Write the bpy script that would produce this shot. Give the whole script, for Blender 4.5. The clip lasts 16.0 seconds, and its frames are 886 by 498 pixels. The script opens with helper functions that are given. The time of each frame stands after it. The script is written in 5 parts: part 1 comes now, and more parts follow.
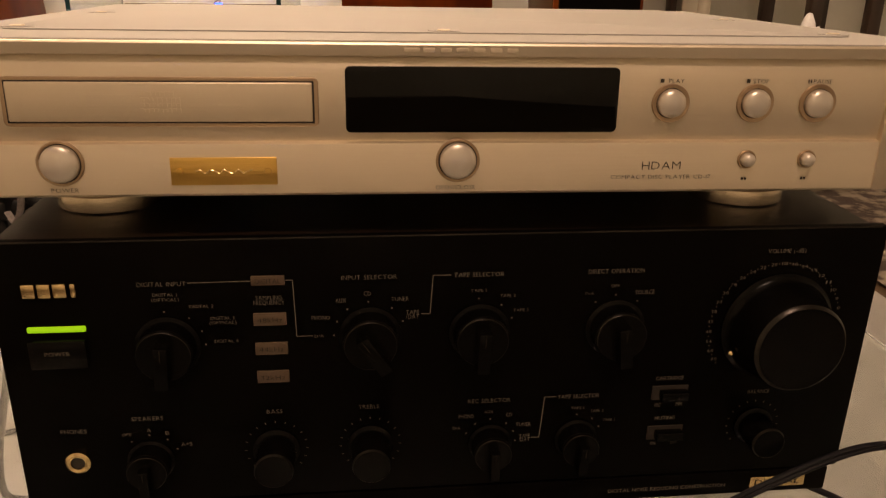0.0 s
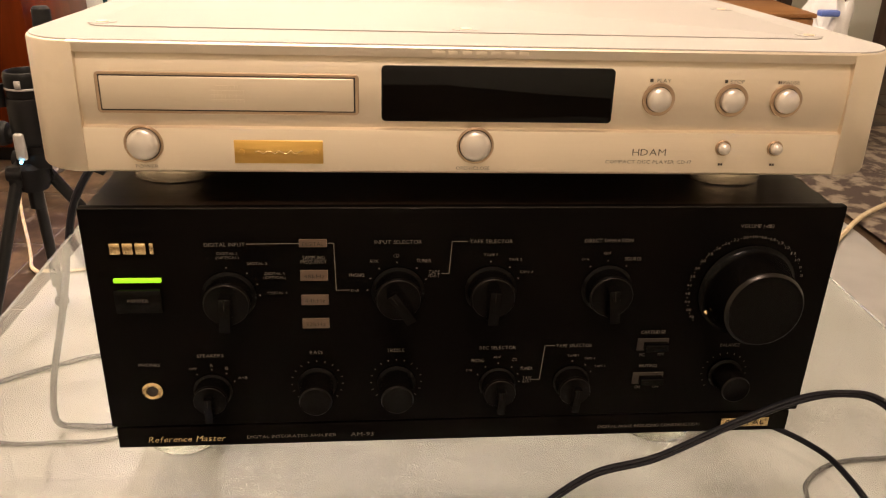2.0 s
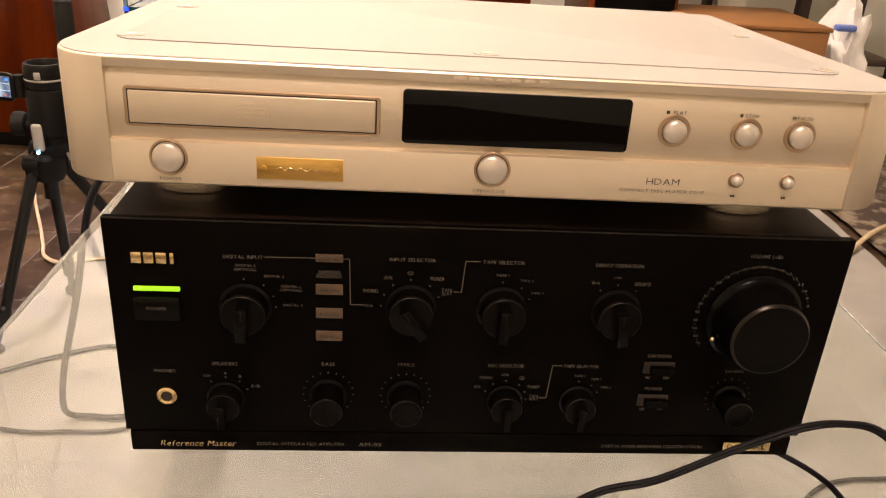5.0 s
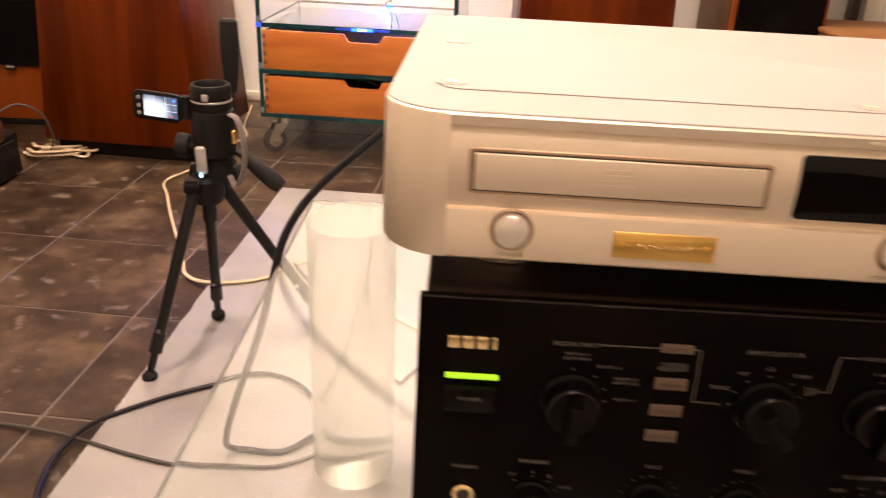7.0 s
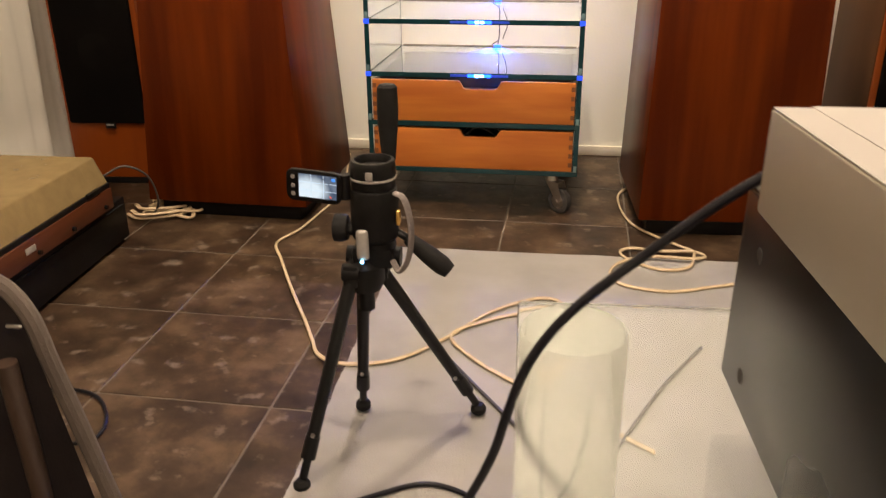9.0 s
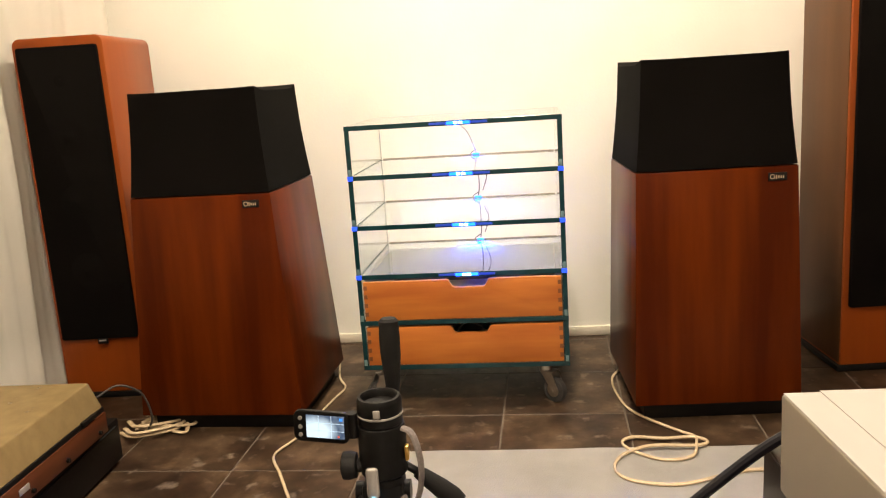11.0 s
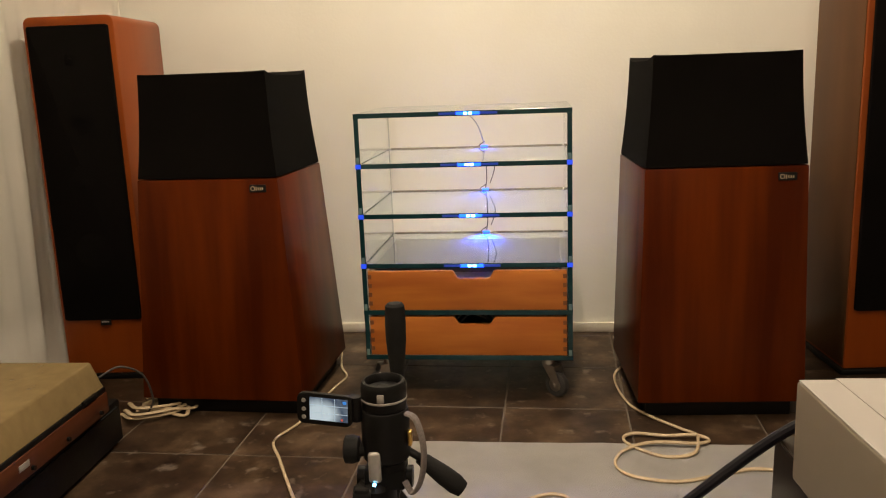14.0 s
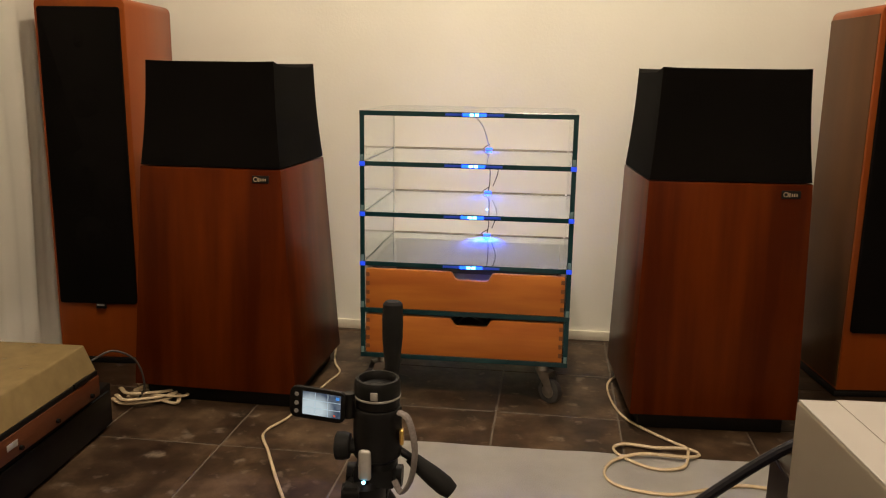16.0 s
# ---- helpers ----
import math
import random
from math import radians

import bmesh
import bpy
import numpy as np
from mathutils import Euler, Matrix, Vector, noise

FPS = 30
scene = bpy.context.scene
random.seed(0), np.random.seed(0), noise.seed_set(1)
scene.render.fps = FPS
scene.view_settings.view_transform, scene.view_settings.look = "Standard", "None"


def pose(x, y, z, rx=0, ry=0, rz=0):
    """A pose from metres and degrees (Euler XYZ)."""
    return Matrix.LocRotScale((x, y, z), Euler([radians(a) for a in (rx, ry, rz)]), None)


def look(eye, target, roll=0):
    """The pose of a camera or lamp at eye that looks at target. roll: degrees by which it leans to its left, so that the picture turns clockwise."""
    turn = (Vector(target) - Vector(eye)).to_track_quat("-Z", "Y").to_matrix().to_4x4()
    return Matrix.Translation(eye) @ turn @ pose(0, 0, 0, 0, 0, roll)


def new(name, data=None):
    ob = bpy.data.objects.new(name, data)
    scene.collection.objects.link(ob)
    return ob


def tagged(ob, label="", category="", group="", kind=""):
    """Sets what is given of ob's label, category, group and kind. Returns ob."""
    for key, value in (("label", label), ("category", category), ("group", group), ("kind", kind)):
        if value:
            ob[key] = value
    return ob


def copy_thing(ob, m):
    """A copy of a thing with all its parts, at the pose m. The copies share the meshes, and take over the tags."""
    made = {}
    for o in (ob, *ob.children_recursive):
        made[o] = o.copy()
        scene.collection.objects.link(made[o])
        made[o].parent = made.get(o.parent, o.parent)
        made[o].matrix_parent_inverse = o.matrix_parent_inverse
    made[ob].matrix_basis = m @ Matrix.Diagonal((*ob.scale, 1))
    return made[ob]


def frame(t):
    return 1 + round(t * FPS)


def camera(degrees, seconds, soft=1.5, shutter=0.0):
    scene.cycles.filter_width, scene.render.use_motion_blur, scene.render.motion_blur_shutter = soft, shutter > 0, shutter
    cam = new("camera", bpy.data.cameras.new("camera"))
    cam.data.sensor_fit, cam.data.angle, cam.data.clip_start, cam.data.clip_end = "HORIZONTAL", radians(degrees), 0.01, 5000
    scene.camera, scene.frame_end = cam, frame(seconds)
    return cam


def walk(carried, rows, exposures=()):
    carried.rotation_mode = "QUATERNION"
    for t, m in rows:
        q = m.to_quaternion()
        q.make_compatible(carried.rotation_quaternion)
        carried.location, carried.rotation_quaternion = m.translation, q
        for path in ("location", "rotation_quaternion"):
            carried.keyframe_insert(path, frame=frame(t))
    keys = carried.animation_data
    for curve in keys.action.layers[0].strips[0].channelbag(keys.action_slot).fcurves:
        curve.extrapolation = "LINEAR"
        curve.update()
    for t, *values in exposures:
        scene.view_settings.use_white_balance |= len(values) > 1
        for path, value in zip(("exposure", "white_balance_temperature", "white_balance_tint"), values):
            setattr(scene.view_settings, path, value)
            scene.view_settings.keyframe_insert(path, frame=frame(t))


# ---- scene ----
cam = camera(57.0, 16.0, soft=1.15, shutter=0.6)
PATH = [
    (0, (-0.0440, -0.3690, 0.7200), (0.1480, 1.4900, 0.0080), 0.70),
    (0.5, (-0.0450, -0.3750, 0.7320), (0.1260, 1.4850, 0.0170), 1.00),
    (1, (-0.0510, -0.3920, 0.7400), (0.1170, 1.4610, 0.0060), 1.20),
    (1.5, (-0.0470, -0.4160, 0.7480), (0.1040, 1.4010, -0.0740), 1.40),
    (2, (-0.0510, -0.4300, 0.7580), (0.0970, 1.3820, -0.0760), 1.40),
    (2.5, (-0.0540, -0.4320, 0.7670), (0.0940, 1.3660, -0.0970), 2.00),
    (3, (-0.0540, -0.4360, 0.7700), (0.1020, 1.3580, -0.0990), 2.40),
    (5.3, (-0.0574, -0.4301, 0.7759), (0.0724, 1.3790, -0.0659), 3.51),
    (5.5, (-0.0701, -0.4224, 0.7802), (0.0585, 1.3861, -0.0638), 3.66),
    (6, (-0.1080, -0.4040, 0.7840), (-0.0030, 1.4100, -0.0520), 4.00),
    (6.5, (-0.1534, -0.3772, 0.7792), (-0.1304, 1.4453, -0.0439), 3.30),
    (7, (-0.1977, -0.3510, 0.7722), (-0.2487, 1.4666, -0.0603), 2.49),
    (7.5, (-0.2526, -0.3129, 0.7721), (-0.3904, 1.5038, -0.0533), 0.73),
    (8, (-0.3070, -0.2780, 0.7800), (-0.4890, 1.5530, -0.0040), 0.30),
    (8.5, (-0.3597, -0.2245, 0.7712), (-0.5408, 1.6185, 0.0159), 0.09),
    (9, (-0.3949, -0.1817, 0.7865), (-0.5793, 1.6506, 0.0059), -0.51),
    (9.5, (-0.4200, -0.1560, 0.8290), (-0.6250, 1.7040, 0.1240), -1.30),
    (10, (-0.4240, -0.1640, 0.8720), (-0.6140, 1.7500, 0.3240), -1.00),
    (10.2, (-0.4222, -0.1727, 0.8854), (-0.5956, 1.7621, 0.4115), -1.68),
    (12.3, (-0.4190, -0.1778, 0.8762), (-0.5461, 1.7809, 0.4960), -4.42),
    (12.5, (-0.4190, -0.1760, 0.8750), (-0.5500, 1.7830, 0.4970), -4.10),
    (13, (-0.4220, -0.1740, 0.8710), (-0.5560, 1.7850, 0.4920), -3.70),
    (13.5, (-0.4220, -0.1750, 0.8710), (-0.5650, 1.7800, 0.4740), -3.10),
    (14, (-0.4290, -0.1740, 0.8690), (-0.5740, 1.7770, 0.4540), -2.10),
    (14.5, (-0.4310, -0.1740, 0.8710), (-0.5660, 1.7800, 0.4630), -0.20),
    (15, (-0.4310, -0.1720, 0.8680), (-0.5670, 1.7800, 0.4540), 0.90),
    (15.5, (-0.4320, -0.1710, 0.8660), (-0.5690, 1.7810, 0.4530), 1.00),
    (16, (-0.4340, -0.1710, 0.8680), (-0.5740, 1.7810, 0.4550), 0.90),
]
EXPOSURES = [(0.0, -0.45, 7300, 18), (0.7, 0.22, 6450, 13), (1.6, 0.47, 6250, 11), (3.0, 0.52, 6200, 13), (5.3, 0.46, 6250, 15), (7.0, 0.50, 6350, 22), (8.0, 0.03, 6450, 17), (9.0, 0.03, 6250, 9), (9.6, 0.30, 6100, 6), (10.2, 0.45, 6050, 5), (12.3, -0.25, 6200, 5), (13.5, -0.52, 6300, 5), (16.0, -0.65, 6300, 5)]
walk(cam, [(t, look(eye, target, roll)) for t, eye, target, roll in PATH], EXPOSURES)

# ---- light ----
world = bpy.data.worlds.new("room_world")
world.use_nodes = True
world.node_tree.nodes["Background"].inputs[0].default_value = (1.0, 0.8, 0.55, 1)
world.node_tree.nodes["Background"].inputs[1].default_value = 0.02
scene.world = world


def ceiling_lamp(x, y, z, watts, size, tint=(1.0, 0.745, 0.58)):
    data = bpy.data.lights.new("ceiling_lamp", "AREA")
    data.shape, data.size, data.energy, data.color = "DISK", size, watts, tint
    new("ceiling_lamp", data).matrix_world = pose(x, y, z)


bulb = bpy.data.lights.new("pendant_bulb", "POINT")
bulb.energy, bulb.color, bulb.shadow_soft_size = 92, (1.0, 0.77, 0.575), 0.07
new("pendant_bulb", bulb).location = (-0.68, 0.50, 2.36)
ceiling_lamp(-0.38, 1.93, 2.44, 44, 0.25, (1.0, 0.81, 0.61))
ceiling_lamp(0.0, -1.0, 2.44, 27, 0.30)


# ---- materials ----
def material(name, colour, rough=0.5, metal=0.0, spread=0.0, grain=(8, 8, 8), second=None, bump=0.0, bump_scale=200.0, fine=None, coat=0.0, mixlow=0.35, mixhigh=0.65, detail=6.0, spec=0.5):
    m = bpy.data.materials.new(name)
    m.use_nodes = True
    nt = m.node_tree
    b = nt.nodes["Principled BSDF"]
    b.inputs["Base Color"].default_value = (*colour, 1)
    b.inputs["Roughness"].default_value = rough
    b.inputs["Metallic"].default_value = metal
    b.inputs["Coat Weight"].default_value = coat
    b.inputs["Specular IOR Level"].default_value = spec
    tc = nt.nodes.new("ShaderNodeTexCoord")
    mp = nt.nodes.new("ShaderNodeMapping")
    mp.inputs["Scale"].default_value = grain
    nt.links.new(tc.outputs["Object"], mp.inputs["Vector"])
    if second is not None:
        n = nt.nodes.new("ShaderNodeTexNoise")
        n.inputs["Scale"].default_value, n.inputs["Detail"].default_value = 1.0, detail
        nt.links.new(mp.outputs[0], n.inputs["Vector"])
        r = nt.nodes.new("ShaderNodeValToRGB")
        r.color_ramp.elements[0].position, r.color_ramp.elements[1].position = mixlow, mixhigh
        r.color_ramp.elements[0].color, r.color_ramp.elements[1].color = (*colour, 1), (*second, 1)
        nt.links.new(n.outputs[0], r.inputs[0])
        nt.links.new(r.outputs[0], b.inputs["Base Color"])
    if spread:
        n2 = nt.nodes.new("ShaderNodeTexNoise")
        n2.inputs["Scale"].default_value, n2.inputs["Detail"].default_value = 3.0, 3.0
        nt.links.new(tc.outputs["Object"], n2.inputs["Vector"])
        mr = nt.nodes.new("ShaderNodeMapRange")
        mr.inputs[3].default_value, mr.inputs[4].default_value = max(0.02, rough - spread), min(1, rough + spread)
        nt.links.new(n2.outputs[0], mr.inputs[0])
        nt.links.new(mr.outputs[0], b.inputs["Roughness"])
    if bump:
        n3 = nt.nodes.new("ShaderNodeTexNoise")
        n3.inputs["Scale"].default_value, n3.inputs["Detail"].default_value = 1.0, 4.0
        mp3 = nt.nodes.new("ShaderNodeMapping")
        mp3.inputs["Scale"].default_value = fine or (bump_scale,) * 3
        nt.links.new(tc.outputs["Object"], mp3.inputs["Vector"])
        nt.links.new(mp3.outputs[0], n3.inputs["Vector"])
        bp = nt.nodes.new("ShaderNodeBump")
        bp.inputs["Strength"].default_value, bp.inputs["Distance"].default_value = bump, 0.002
        nt.links.new(n3.outputs[0], bp.inputs["Height"])
        nt.links.new(bp.outputs[0], b.inputs["Normal"])
    return m


def glow(name, colour, strength):
    m = bpy.data.materials.new(name)
    m.use_nodes = True
    b = m.node_tree.nodes["Principled BSDF"]
    b.inputs["Base Color"].default_value = (*colour, 1)
    b.inputs["Emission Color"].default_value = (*colour, 1)
    b.inputs["Emission Strength"].default_value = strength
    return m


def glass(name, tint, rough=0.0, dust=0.0, ior=1.45, dust_colour=(0.75, 0.75, 0.72)):
    m = bpy.data.materials.new(name)
    m.use_nodes = True
    nt = m.node_tree
    b = nt.nodes["Principled BSDF"]
    b.inputs["Base Color"].default_value = (*tint, 1)
    b.inputs["Roughness"].default_value = rough
    b.inputs["IOR"].default_value = ior
    b.inputs["Transmission Weight"].default_value = 1.0
    if dust:
        d = nt.nodes.new("ShaderNodeBsdfDiffuse")
        d.inputs["Color"].default_value = (*dust_colour, 1)
        n = nt.nodes.new("ShaderNodeTexNoise")
        n.inputs["Scale"].default_value, n.inputs["Detail"].default_value = 25.0, 5.0
        tc = nt.nodes.new("ShaderNodeTexCoord")
        nt.links.new(tc.outputs["Object"], n.inputs["Vector"])
        mr = nt.nodes.new("ShaderNodeMapRange")
        mr.inputs[1].default_value, mr.inputs[2].default_value = 0.3, 0.7
        mr.inputs[3].default_value, mr.inputs[4].default_value = dust * 0.88, dust * 1.12
        mix = nt.nodes.new("ShaderNodeMixShader")
        nt.links.new(n.outputs[0], mr.inputs[0])
        nt.links.new(mr.outputs[0], mix.inputs[0])
        nt.links.new(b.outputs[0], mix.inputs[1])
        nt.links.new(d.outputs[0], mix.inputs[2])
        nt.links.new(mix.outputs[0], nt.nodes["Material Output"].inputs[0])
    return m


WALL = material("painted_plaster", (0.82, 0.80, 0.71), 0.85, second=(0.77, 0.745, 0.65), grain=(2, 2, 2), bump=0.25, bump_scale=110)
CEILING = material("ceiling_paint", (0.8, 0.79, 0.76), 0.9, second=(0.76, 0.74, 0.7), grain=(1, 1, 1))
SKIRT = material("baseboard_paint", (0.72, 0.66, 0.54), 0.6, second=(0.66, 0.6, 0.48), grain=(6, 6, 6))
GROUT = material("tile_grout", (0.135, 0.108, 0.082), 0.9, second=(0.095, 0.076, 0.058), grain=(12, 12, 12), bump=0.3, bump_scale=300)
RUG = material("pale_grey_rug_pile", (0.57, 0.548, 0.515), 0.95, second=(0.50, 0.480, 0.448), grain=(9, 9, 9), bump=0.8, bump_scale=420)
CURTAIN = material("white_voile", (0.90, 0.86, 0.77), 0.8, second=(0.85, 0.81, 0.72), grain=(3, 3, 1), bump=0.15, bump_scale=400)
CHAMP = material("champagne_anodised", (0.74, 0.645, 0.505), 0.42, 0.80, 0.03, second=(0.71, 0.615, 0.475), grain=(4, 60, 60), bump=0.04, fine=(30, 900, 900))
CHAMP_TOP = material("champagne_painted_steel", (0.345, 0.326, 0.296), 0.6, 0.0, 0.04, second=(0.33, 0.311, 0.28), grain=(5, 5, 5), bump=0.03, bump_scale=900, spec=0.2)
# Champagne steel darkened so the player's sides look shaded.
CHAMP_SIDE = material("champagne_wrap_shaded", (0.30, 0.258, 0.205), 0.42, 0.35, 0.04, second=(0.285, 0.245, 0.192), grain=(5, 5, 5), bump=0.04, bump_scale=900)
PEARL = material("satin_button_metal", (0.66, 0.575, 0.465), 0.34, 0.60, 0.04, second=(0.68, 0.63, 0.56), grain=(40, 40, 40))
COPPER = material("copper_trim", (0.46, 0.34, 0.23), 0.35, 0.7, second=(0.42, 0.30, 0.19), grain=(30, 30, 30))
BRASS = material("brushed_brass", (0.80, 0.52, 0.16), 0.28, 1.0, 0.06, second=(0.72, 0.45, 0.12), grain=(20, 300, 300), bump=0.1, fine=(40, 1200, 1200))
GOLD = material("gilt_metal", (0.83, 0.62, 0.33), 0.25, 1.0, second=(0.75, 0.55, 0.28), grain=(60, 60, 60))
DISPLAY = material("black_display_window", (0.0016, 0.0013, 0.001), 0.05, second=(0.002, 0.0016, 0.0013), grain=(10, 10, 10), spec=0.18)
RECESS = material("dark_recess", (0.015, 0.010, 0.006), 0.7, second=(0.02, 0.014, 0.01), grain=(20, 20, 20))
AMP = material("black_anodised_panel", (0.0017, 0.0012, 0.0009), 0.46, 0.0, 0.05, second=(0.0020, 0.0013, 0.0010), grain=(8, 60, 60), bump=0.05, fine=(60, 1500, 1500), spec=0.035)
AMP_TOP = material("black_brushed_top", (0.012, 0.007, 0.0045), 0.30, 0.0, 0.06, second=(0.018, 0.010, 0.006), grain=(10, 200, 10), bump=0.05, fine=(30, 900, 30), spec=0.35)
AMP_CASE = material("charcoal_steel_case", (0.010, 0.010, 0.011), 0.28, 0.1, 0.04, second=(0.013, 0.0125, 0.014), grain=(6, 6, 6), bump=0.04, bump_scale=700, spec=0.33)
KNOB = material("black_knob", (0.0018, 0.0014, 0.0012), 0.24, 0.0, 0.03, second=(0.0028, 0.0022, 0.0018), grain=(40, 40, 40), spec=0.10)
RIMS = material("dark_bright_rim", (0.036, 0.030, 0.026), 0.3, 0.8, second=(0.022, 0.019, 0.016), grain=(60, 60, 60))
SILK = material("silkscreen_grey", (0.17, 0.15, 0.125), 0.6, second=(0.15, 0.13, 0.11), grain=(200, 200, 200))
FOOT = material("polished_champagne_metal", (0.74, 0.62, 0.47), 0.24, 0.95, 0.05, second=(0.68, 0.57, 0.42), grain=(40, 40, 200))
PALE = material("pale_gilt_print", (0.56, 0.45, 0.30), 0.5, 0.2, second=(0.55, 0.45, 0.3), grain=(80, 80, 80))
INK = material("brown_print", (0.030, 0.022, 0.014), 0.6, second=(0.038, 0.028, 0.018), grain=(200, 200, 200))
TAG = material("dull_amber_indicator", (0.11, 0.072, 0.046), 0.45, second=(0.095, 0.062, 0.04), grain=(90, 90, 90))
GREEN = glow("green_power_light", (0.27, 0.60, 0.01), 0.85)
ACRYL = glass("clear_acrylic", (0.91, 0.915, 0.86), 0.12, 0.27, 1.32, (0.37, 0.37, 0.33))
PANE = glass("clear_table_glass", (0.945, 0.985, 0.955), 0.0, 0.03)
CART_PANE = glass("cart_glass", (0.93, 0.975, 0.96), 0.0, 0.025, 1.45, (0.60, 0.63, 0.63))
SHELF_PANE = glass("dusty_shelf_glass", (0.90, 0.96, 0.94), 0.0, 0.08, 1.45, (0.30, 0.33, 0.35))
# Colour of the dark reflection in the shelves' rear glass edges.
REAR = material("rear_edge_refraction", (0.17, 0.14, 0.10), 0.6, second=(0.14, 0.115, 0.08), grain=(20, 20, 20))
TEAL = material("polished_glass_edge", (0.010, 0.045, 0.050), 0.12, second=(0.006, 0.030, 0.036), grain=(30, 30, 30), coat=0.1, spec=0.3)
TEAL_PALE = material("pale_glass_block", (0.16, 0.26, 0.27), 0.2, second=(0.12, 0.2, 0.21), grain=(60, 60, 60))
BLUE = glow("blue_led", (0.01, 0.07, 1.0), 7.0)
CYAN = glow("blue_led_core", (0.22, 0.62, 1.0), 12.0)
# Emission on glass edges and joints imitates the LEDs' spreading light.
EDGELIT = glow("edge_bleed_glow", (0.01, 0.05, 0.42), 0.32)
JOINT = glow("joint_bleed_glow", (0.01, 0.05, 0.7), 1.6)
CHERRY = material("cherry_drawer_wood", (0.50, 0.17, 0.030), 0.38, 0.0, 0.05, second=(0.38, 0.11, 0.018), grain=(3, 3, 26), bump=0.06, fine=(20, 20, 260), spec=0.3)
CHERRY_END = material("cherry_end_grain", (0.20, 0.065, 0.016), 0.5, second=(0.15, 0.05, 0.012), grain=(40, 40, 40))
MAHOG = material("mahogany_veneer", (0.104, 0.0180, 0.0013), 0.30, 0.0, 0.04, second=(0.052, 0.0075, 0.0008), grain=(15, 15, 1.0), bump=0.03, fine=(240, 240, 14), spec=0.07)
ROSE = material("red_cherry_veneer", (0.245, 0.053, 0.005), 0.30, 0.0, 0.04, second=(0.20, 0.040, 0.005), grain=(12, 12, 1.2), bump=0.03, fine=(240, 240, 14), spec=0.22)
# Darker, duller cherry: the shade of the tower's sides as a colour.
ROSE_SHADE = material("shaded_cherry_side", (0.085, 0.036, 0.012), 0.40, 0.0, 0.04, second=(0.064, 0.026, 0.008), grain=(12, 12, 1.2), bump=0.03, fine=(240, 240, 14), spec=0.15)
CLOTH = material("black_grille_cloth", (0.0030, 0.0024, 0.0019), 0.95, second=(0.0046, 0.0037, 0.0030), grain=(5, 5, 5), bump=0.5, bump_scale=1100, spec=0.06)
BLACK = material("black_plastic", (0.0045, 0.0040, 0.0037), 0.42, 0.0, 0.08, second=(0.0065, 0.0058, 0.0054), grain=(20, 20, 20), bump=0.08, bump_scale=500, spec=0.2)
RUBBER = material("black_rubber", (0.008, 0.0075, 0.007), 0.7, second=(0.012, 0.011, 0.010), grain=(30, 30, 30), bump=0.2, bump_scale=400, spec=0.2)
GREYRUB = material("grey_wheel_rubber", (0.055, 0.052, 0.05), 0.55, second=(0.04, 0.038, 0.035), grain=(60, 60, 60), bump=0.2, bump_scale=400)
ALU = material("black_tripod_tube", (0.010, 0.0095, 0.0095), 0.30, 0.4, 0.05, second=(0.008, 0.0075, 0.0075), grain=(20, 20, 20))
STEEL = material("zinc_plated_steel", (0.55, 0.53, 0.50), 0.32, 1.0, 0.08, second=(0.45, 0.43, 0.40), grain=(50, 50, 50))
SILVER = material("silver_plastic", (0.45, 0.43, 0.40), 0.4, 0.4, second=(0.38, 0.36, 0.33), grain=(60, 60, 60))
STRAP = material("grey_woven_strap", (0.20, 0.17, 0.155), 0.9, second=(0.14, 0.12, 0.11), grain=(300, 300, 300), bump=0.4, bump_scale=900)
CABLE = material("black_cable_sheath", (0.0055, 0.005, 0.0075), 0.38, second=(0.008, 0.007, 0.010), grain=(40, 40, 40), spec=0.25)
GREYCABLE = material("dark_grey_cable", (0.032, 0.028, 0.025), 0.5, second=(0.05, 0.044, 0.038), grain=(40, 40, 40))
CREAM = material("cream_speaker_cable", (0.54, 0.43, 0.28), 0.55, second=(0.46, 0.35, 0.21), grain=(60, 60, 60))
SMOKE = glass("smoked_dust_cover", (0.74, 0.60, 0.38), 0.0, 0.70, 1.3, (0.225, 0.165, 0.078))
WALNUT = material("walnut_plinth", (0.095, 0.028, 0.008), 0.42, 0.0, 0.05, second=(0.062, 0.017, 0.005), grain=(30, 2.5, 30), bump=0.08, fine=(300, 20, 300))
PLATTER = material("turntable_top_plate", (0.34, 0.30, 0.23), 0.4, 0.5, second=(0.30, 0.26, 0.2), grain=(20, 20, 20))
FELT = material("brown_grey_felt_edge", (0.105, 0.082, 0.066), 0.95, second=(0.08, 0.062, 0.05), grain=(20, 20, 20), bump=0.5, bump_scale=500)
LEATHER = material("dark_brown_leather", (0.020, 0.015, 0.015), 0.5, 0.0, 0.1, second=(0.030, 0.023, 0.022), grain=(14, 14, 14), bump=0.35, bump_scale=260, spec=0.3)
OAK = material("brown_wood_crate", (0.30, 0.135, 0.04), 0.5, second=(0.22, 0.09, 0.026), grain=(2.5, 20, 20), bump=0.1, fine=(20, 260, 260))
PLASTIC_BAG = material("white_plastic_bag", (0.80, 0.78, 0.76), 0.4, second=(0.72, 0.70, 0.69), grain=(20, 20, 20), bump=0.4, bump_scale=60)
PRINT_BLUE = material("blue_bag_print", (0.10, 0.16, 0.52), 0.45, second=(0.14, 0.2, 0.55), grain=(30, 30, 30))
KILIM = material("patterned_wool_rug", (0.42, 0.34, 0.26), 0.95, second=(0.12, 0.085, 0.07), grain=(22, 22, 22), bump=0.8, bump_scale=300, mixlow=0.42, mixhigh=0.56)
